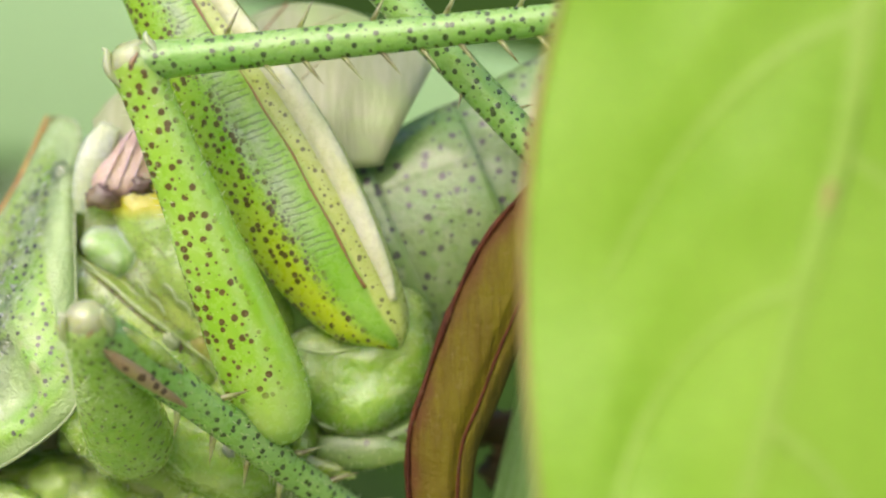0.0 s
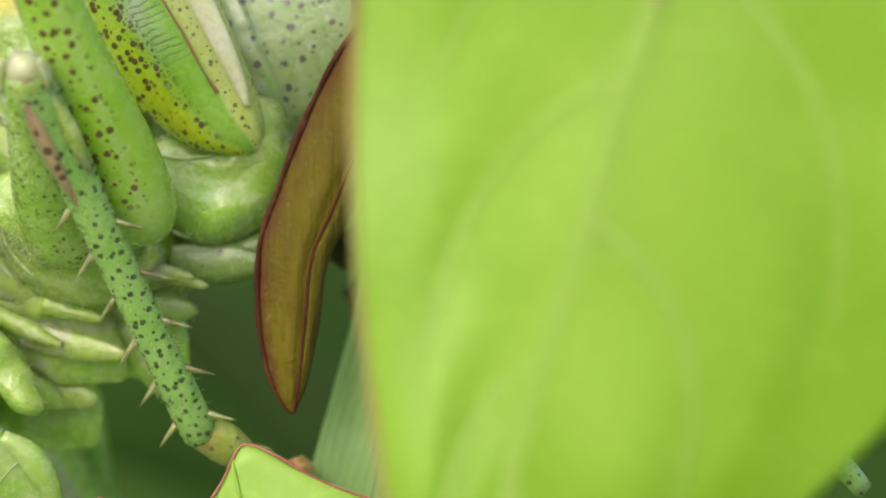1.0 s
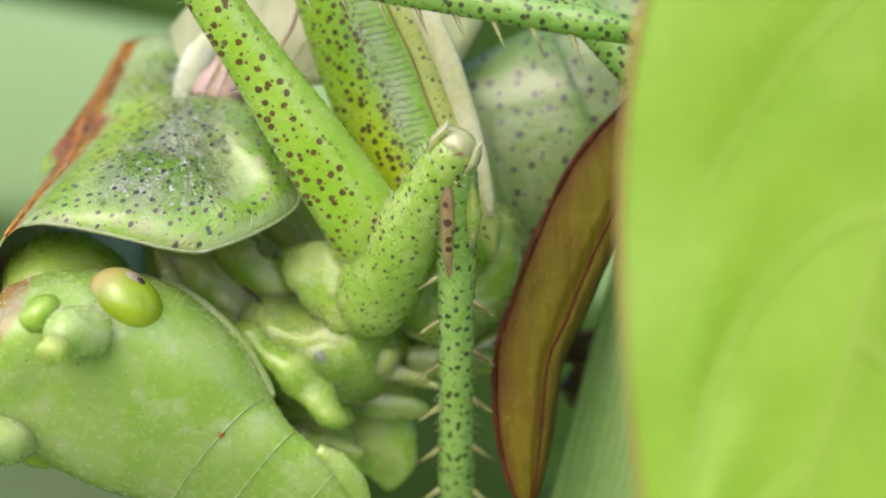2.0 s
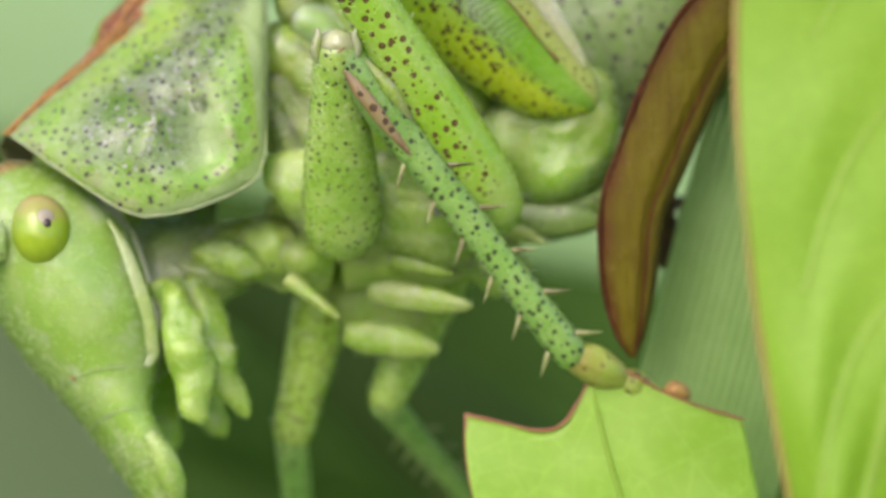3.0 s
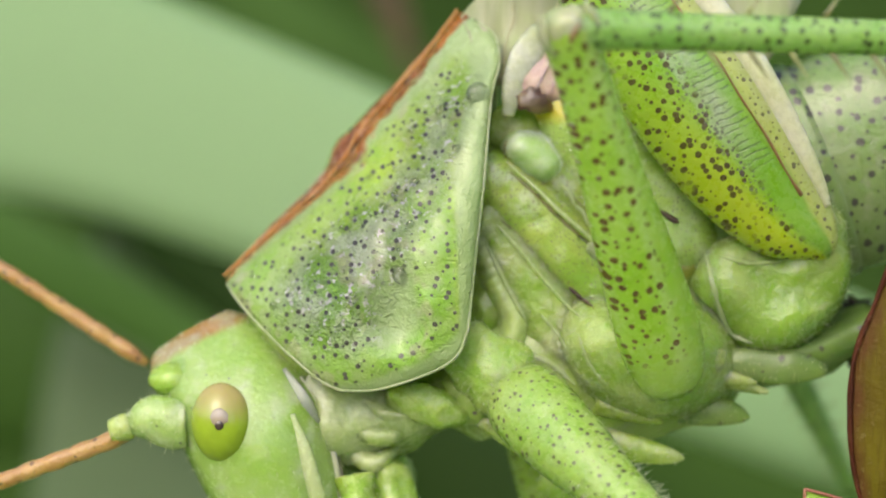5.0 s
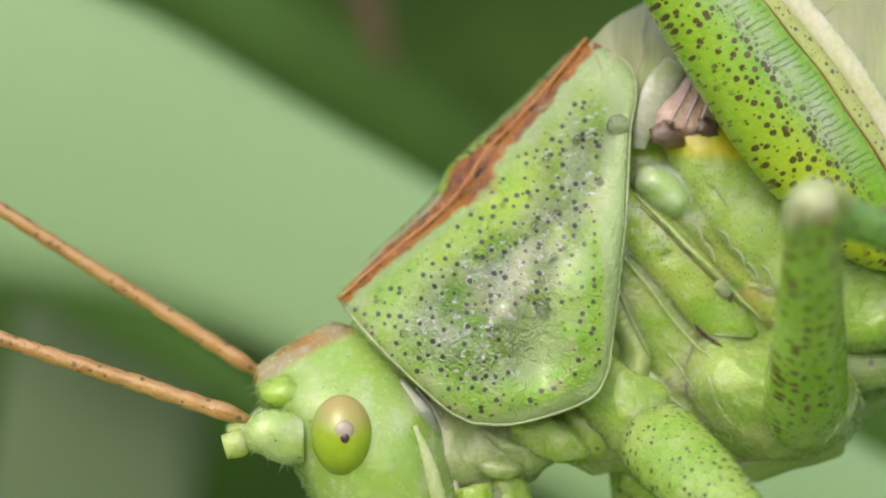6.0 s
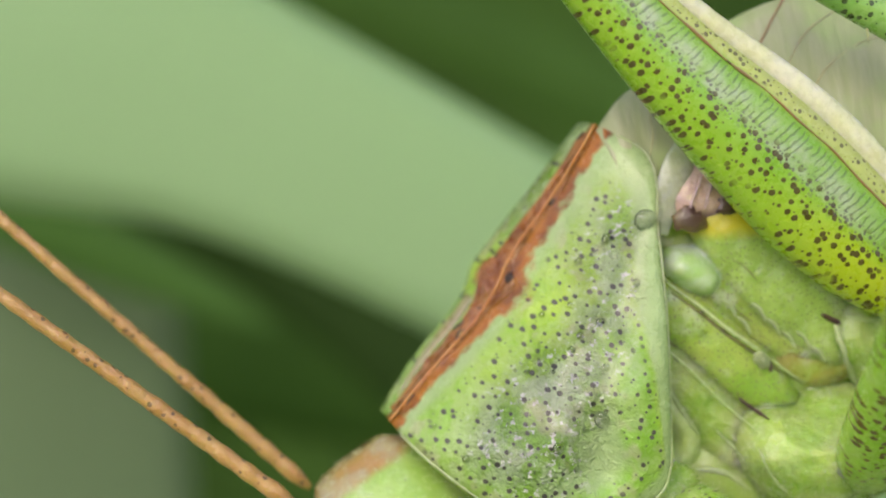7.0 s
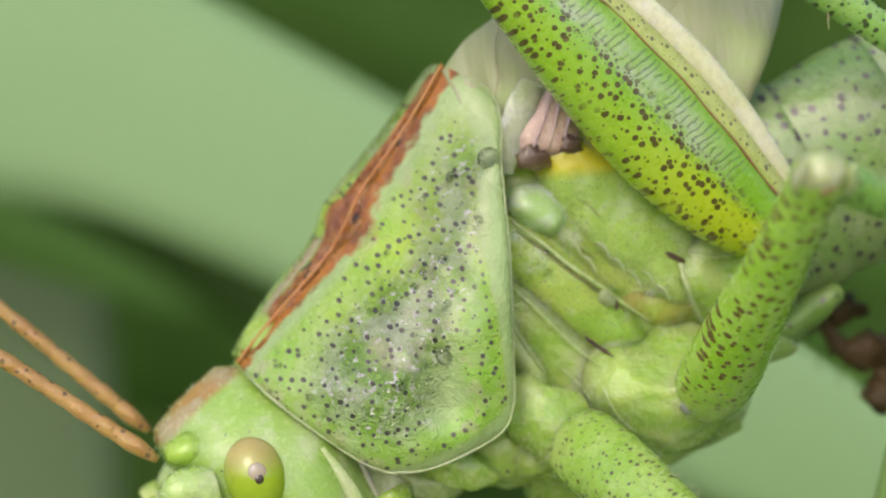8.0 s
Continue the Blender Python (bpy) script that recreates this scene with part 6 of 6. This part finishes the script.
    walk(front_coxa, [
        (0.0, mm(0.52, -0.90, 0.03)),
        (0.5, mm(0.64, -0.90, -0.56)),
        (0.8, mm(1.15, -0.90, -0.71)),
        (1.0, mm(1.71, -0.90, 0.14)),
        (1.2, mm(1.53, -0.90, 0.06)),
        (1.5, mm(1.69, -0.90, 0.07)),
        (1.8, mm(2.12, -0.90, -0.22)),
        (2.0, mm(2.47, -0.90, 0.67)),
        (2.2, mm(2.49, -0.90, 0.47)),
        (3.3, mm(-0.05, -0.90, -0.56)),
        (3.5, mm(0.17, -0.90, -1.04)),
        (3.6, mm(-0.53, -0.50, -1.10)),
        (3.7, mm(0.03, -0.50, -0.79)),
        (3.8, mm(0.06, -0.50, -0.52)),
        (4.1, mm(0.24, -0.50, -0.88)),
        (4.5, mm(0.18, -0.50, -0.79)),
        (4.7, mm(-0.18, -0.50, -0.51)),
        (5.8, mm(0.17, -0.50, -0.49)),
        (6.0, mm(0.01, -0.50, -0.51)),
        (6.5, mm(-0.14, -0.50, -0.60)),
        (7.0, mm(-0.37, -0.50, -0.51)),
        (7.5, mm(0.29, -0.50, -0.38)),
        (8.0, mm(0.28, -0.50, -0.41)),
    ])
    leg([(far_thigh, 3.2), (far_shin, 6.0)], [
        (0.0, (2.33, 1.30, -0.26), (1.01, 3.69, -1.94), (2.36, 7.68, -6.21)),
        (1.0, (2.33, 1.30, -0.26), (0.36, 2.67, -2.38), (1.14, 7.35, -6.05)),
        (2.0, (2.33, 1.30, -0.26), (1.37, 3.47, -2.41), (2.98, 8.12, -5.85)),
        (3.3, (2.33, 1.30, -0.26), (0.99, 1.01, -3.15), (2.89, 6.03, -5.83)),
        (3.5, (2.33, 1.30, -0.26), (1.25, 3.05, -2.71), (3.77, 7.96, -5.08)),
        (3.8, (2.33, 1.30, -0.26), (3.08, 3.69, -2.25), (5.09, 8.99, -4.22)),
        (4.1, (2.33, 1.30, -0.26), (4.13, 3.94, -0.43), (6.15, 9.32, -2.15)),
        (4.5, (2.33, 1.30, -0.26), (4.19, 3.90, -0.27), (6.54, 8.79, -2.83)),
        (4.7, (2.33, 1.30, -0.26), (4.39, 3.74, -0.12), (6.64, 8.58, -2.85)),
        (5.8, (2.33, 1.30, -0.26), (4.71, 3.28, 0.53), (7.26, 8.34, -1.46)),
        (6.0, (2.33, 1.30, -0.26), (4.98, 2.84, 0.64), (7.94, 7.76, -1.12)),
        (6.5, (2.33, 1.30, -0.26), (4.67, 3.44, 0.22), (7.44, 4.94, -2.23)),
        (7.0, (2.33, 1.30, -0.26), (4.67, 3.44, 0.22), (7.44, 4.94, -2.23)),
        (7.5, (2.33, 1.30, -0.26), (4.67, 3.44, 0.22), (7.44, 4.94, -2.23)),
        (8.0, (2.33, 1.30, -0.26), (4.68, 3.33, 0.51), (7.33, 4.83, -1.55)),
    ])
    leg([(ff, 3.2), (ff_shin, 5.0)], [
        (0.0, (0.18, 1.50, -0.64), (0.99, 3.64, -2.88), (0.97, 7.45, -6.11)),
        (0.5, (0.18, 1.50, -0.64), (0.91, 3.71, -2.84), (0.79, 7.71, -5.83)),
        (1.0, (0.18, 1.50, -0.64), (0.93, 3.85, -2.68), (0.62, 7.82, -5.71)),
        (1.5, (0.18, 1.50, -0.64), (1.03, 3.82, -2.67), (0.88, 7.67, -5.86)),
        (2.0, (0.18, 1.50, -0.64), (1.72, 3.96, -1.98), (1.64, 7.93, -5.02)),
        (3.3, (0.18, 1.50, -0.64), (-0.92, 0.94, -3.59), (-0.84, 4.03, -7.52)),
        (3.5, (0.18, 1.50, -0.64), (-0.43, 0.91, -3.72), (0.07, 4.32, -7.34)),
        (3.8, (0.18, 1.50, -0.64), (-0.18, 1.14, -3.80), (0.66, 5.52, -6.07)),
        (4.1, (0.18, 1.50, -0.64), (0.49, 2.64, -3.62), (1.76, 6.53, -6.48)),
        (4.5, (0.18, 1.50, -0.64), (0.81, 2.57, -3.59), (1.97, 6.55, -6.39)),
        (8.0, (0.18, 1.50, -0.64), (0.48, 0.36, -3.62), (1.95, 3.54, -7.19)),
    ])
    walk(antennae[0], [
        (0.0, aim((-4.79, -0.35, 0.10), (-8.85, -0.35, 1.03))),
        (2.0, aim((-3.25, -0.35, 0.28), (-4.69, -0.35, 0.53))),
        (2.2, aim((-3.36, -0.35, 0.97), (-4.74, -0.35, 2.68))),
        (3.3, aim((-6.45, -0.35, -1.17), (-8.53, -0.35, -1.15))),
        (3.8, aim((-5.78, -0.35, -1.24), (-7.58, -0.35, -1.19))),
        (4.1, aim((-5.93, -0.35, -1.20), (-6.75, -0.35, -1.28))),
        (4.5, aim((-5.97, -0.35, -1.12), (-7.02, -0.35, -1.33))),
        (4.7, aim((-5.79, -0.35, -1.52), (-7.27, -0.35, -2.41))),
        (5.8, aim((-5.69, -0.35, -0.66), (-7.99, -0.35, -0.01))),
        (6.0, aim((-5.85, -0.35, -0.72), (-9.14, -0.35, 0.11))),
        (6.3, aim((-6.11, -0.35, -0.58), (-9.54, -0.35, 0.17))),
        (6.5, aim((-5.76, -0.35, -0.32), (-8.68, -0.35, 1.88))),
        (6.8, aim((-5.92, -0.35, 0.19), (-9.61, -0.35, 1.23))),
        (7.0, aim((-6.09, -0.35, 0.18), (-9.73, -0.35, 3.38))),
        (7.2, aim((-5.98, -0.35, -0.06), (-8.55, -0.35, 2.02))),
        (7.5, aim((-5.82, -0.35, -0.18), (-7.30, -0.35, 1.09))),
        (8.0, aim((-5.89, -0.35, -0.02), (-7.71, -0.35, 1.47))),
    ])
    walk(antennae[1], [
        (0.0, aim((-5.32, 1.00, 0.86), (-9.59, 1.00, 4.44))),
        (2.0, aim((-3.91, 1.00, -0.76), (-6.06, 1.00, -0.32))),
        (3.3, aim((-6.47, 1.00, -0.10), (-8.55, 1.00, 1.57))),
        (3.8, aim((-5.85, 1.00, 0.05), (-6.41, 1.00, 0.85))),
        (4.1, aim((-5.76, 1.00, -0.02), (-7.39, 1.00, 1.85))),
        (4.5, aim((-5.78, 1.00, 0.07), (-7.65, 1.00, 1.68))),
        (4.7, aim((-5.94, 1.00, -0.34), (-7.90, 1.00, 0.65))),
        (5.8, aim((-5.72, 1.00, 0.24), (-8.57, 1.00, 3.53))),
        (6.0, aim((-5.84, 1.00, -0.06), (-9.59, 1.00, 1.94))),
        (6.3, aim((-5.68, 1.00, 0.17), (-10.03, 1.00, 6.12))),
        (6.5, aim((-5.88, 1.00, -0.02), (-8.93, 1.00, 2.32))),
        (6.8, aim((-5.99, 1.00, 0.09), (-9.89, 1.00, 1.35))),
        (7.0, aim((-5.90, 1.00, 0.15), (-9.89, 1.00, 4.35))),
        (7.2, aim((-6.09, 1.00, 0.10), (-8.72, 1.00, 2.62))),
        (7.5, aim((-6.12, 1.00, -0.07), (-7.55, 1.00, 0.95))),
        (8.0, aim((-6.06, 1.00, 0.16), (-7.87, 1.00, 2.00))),
    ])
    walk(serrate, [
        (0.0, mm(-0.56, -1.20, -1.75)),
        (0.3, mm(1.60, -1.20, -2.80)),
        (0.5, mm(2.40, -1.20, -2.92)),
        (1.0, mm(2.20, -1.20, -3.44)),
        (1.2, mm(2.20, -1.20, -3.72)),
        (1.5, mm(3.12, -1.20, -3.47)),
        (2.2, mm(2.59, -1.20, -3.45)),
        (3.3, mm(2.25, -1.20, -2.56)),
        (3.5, mm(3.22, -1.20, -2.08)),
        (3.8, mm(3.54, -1.20, -2.00)),
        (4.1, mm(3.70, -1.20, -2.00)),
        (4.5, mm(3.78, -1.20, -1.98)),
        (4.7, mm(3.86, -1.20, -1.66)),
        (8.0, mm(3.86, -1.20, -1.66)),
    ])
    walk(pale_blade, [
        (0.0, mm(-6.00, 30.00, 9.91, 0, 13.6, 0)),
        (1.0, mm(-6.00, 30.00, 6.22, 0, 11.8, 0)),
        (2.2, mm(-6.00, 30.00, 5.46, 0, 12.0, 0)),
        (3.5, mm(-6.00, 30.00, 4.66, 0, 20.9, 0)),
        (4.5, mm(-6.00, 30.00, 3.81, 0, 23.0, 0)),
        (4.7, mm(-6.00, 30.00, 4.61, 0, 22.8, 0)),
        (5.8, mm(-6.00, 30.00, 3.25, 0, 22.2, 0)),
        (6.0, mm(-1.50, 30.00, 0.25, 0, 27.5, 0)),
        (6.3, mm(-0.80, 30.00, 0.60, 0, 34.5, 0)),
        (6.5, mm(-0.32, 30.00, 0.35, 0, 35.7, 0)),
        (7.0, mm(-0.27, 30.00, 0.85, 0, 35.0, 0)),
        (7.2, mm(-0.25, 30.00, 0.70, 0, 34.8, 0)),
        (7.5, mm(-0.30, 30.00, -0.05, 0, 35.5, 0)),
        (8.0, mm(-0.26, 30.00, 0.54, 0, 34.9, 0)),
    ])
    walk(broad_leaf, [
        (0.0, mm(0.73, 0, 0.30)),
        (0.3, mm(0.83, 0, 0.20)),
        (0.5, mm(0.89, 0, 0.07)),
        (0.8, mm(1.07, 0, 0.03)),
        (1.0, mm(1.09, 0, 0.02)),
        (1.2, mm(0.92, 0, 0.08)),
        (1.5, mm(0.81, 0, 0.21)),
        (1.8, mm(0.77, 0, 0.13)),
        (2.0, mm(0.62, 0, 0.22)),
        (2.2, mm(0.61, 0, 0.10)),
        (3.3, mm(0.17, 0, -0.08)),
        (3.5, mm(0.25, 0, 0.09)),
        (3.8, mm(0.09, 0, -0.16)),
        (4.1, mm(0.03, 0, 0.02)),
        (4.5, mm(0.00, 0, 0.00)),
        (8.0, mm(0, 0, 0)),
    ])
    walk(sheath, [
        (0.0, mm(0, 0, 0)),
        (4.7, mm(0, 0, 0)),
        (5.8, mm(1.0, 0, 0)),
        (8.0, mm(0.9, 0, 0)),
    ])
    walk(wing_pad, [
        (0.0, mm(0.85, 0, -0.10)),
        (1.5, mm(0.7, 0, -0.05)),
        (3.3, mm(0.1, 0, 0)),
        (8.0, mm(0, 0, 0)),
    ])
    for ob in shields:
        walk(ob, [
            (0.0, mm(1.48, 0.50, -1.20)),
            (2.0, mm(1.48, 0.50, -1.20)),
            (3.3, mm(1.58, 1.00, -0.10)),
            (4.0, mm(1.58, 1.10, 0.30)),
            (8.0, mm(1.58, 1.10, 0.30)),
        ])
    for ob in rear:
        walk(ob, [
            (0.0, mm(0, 0, 0)),
            (4.7, mm(0, 0, 0)),
            (5.8, mm(-0.55, 0.2, 0.65)),
            (8.0, mm(-0.6, 0.2, 0.7)),
        ])


motions()
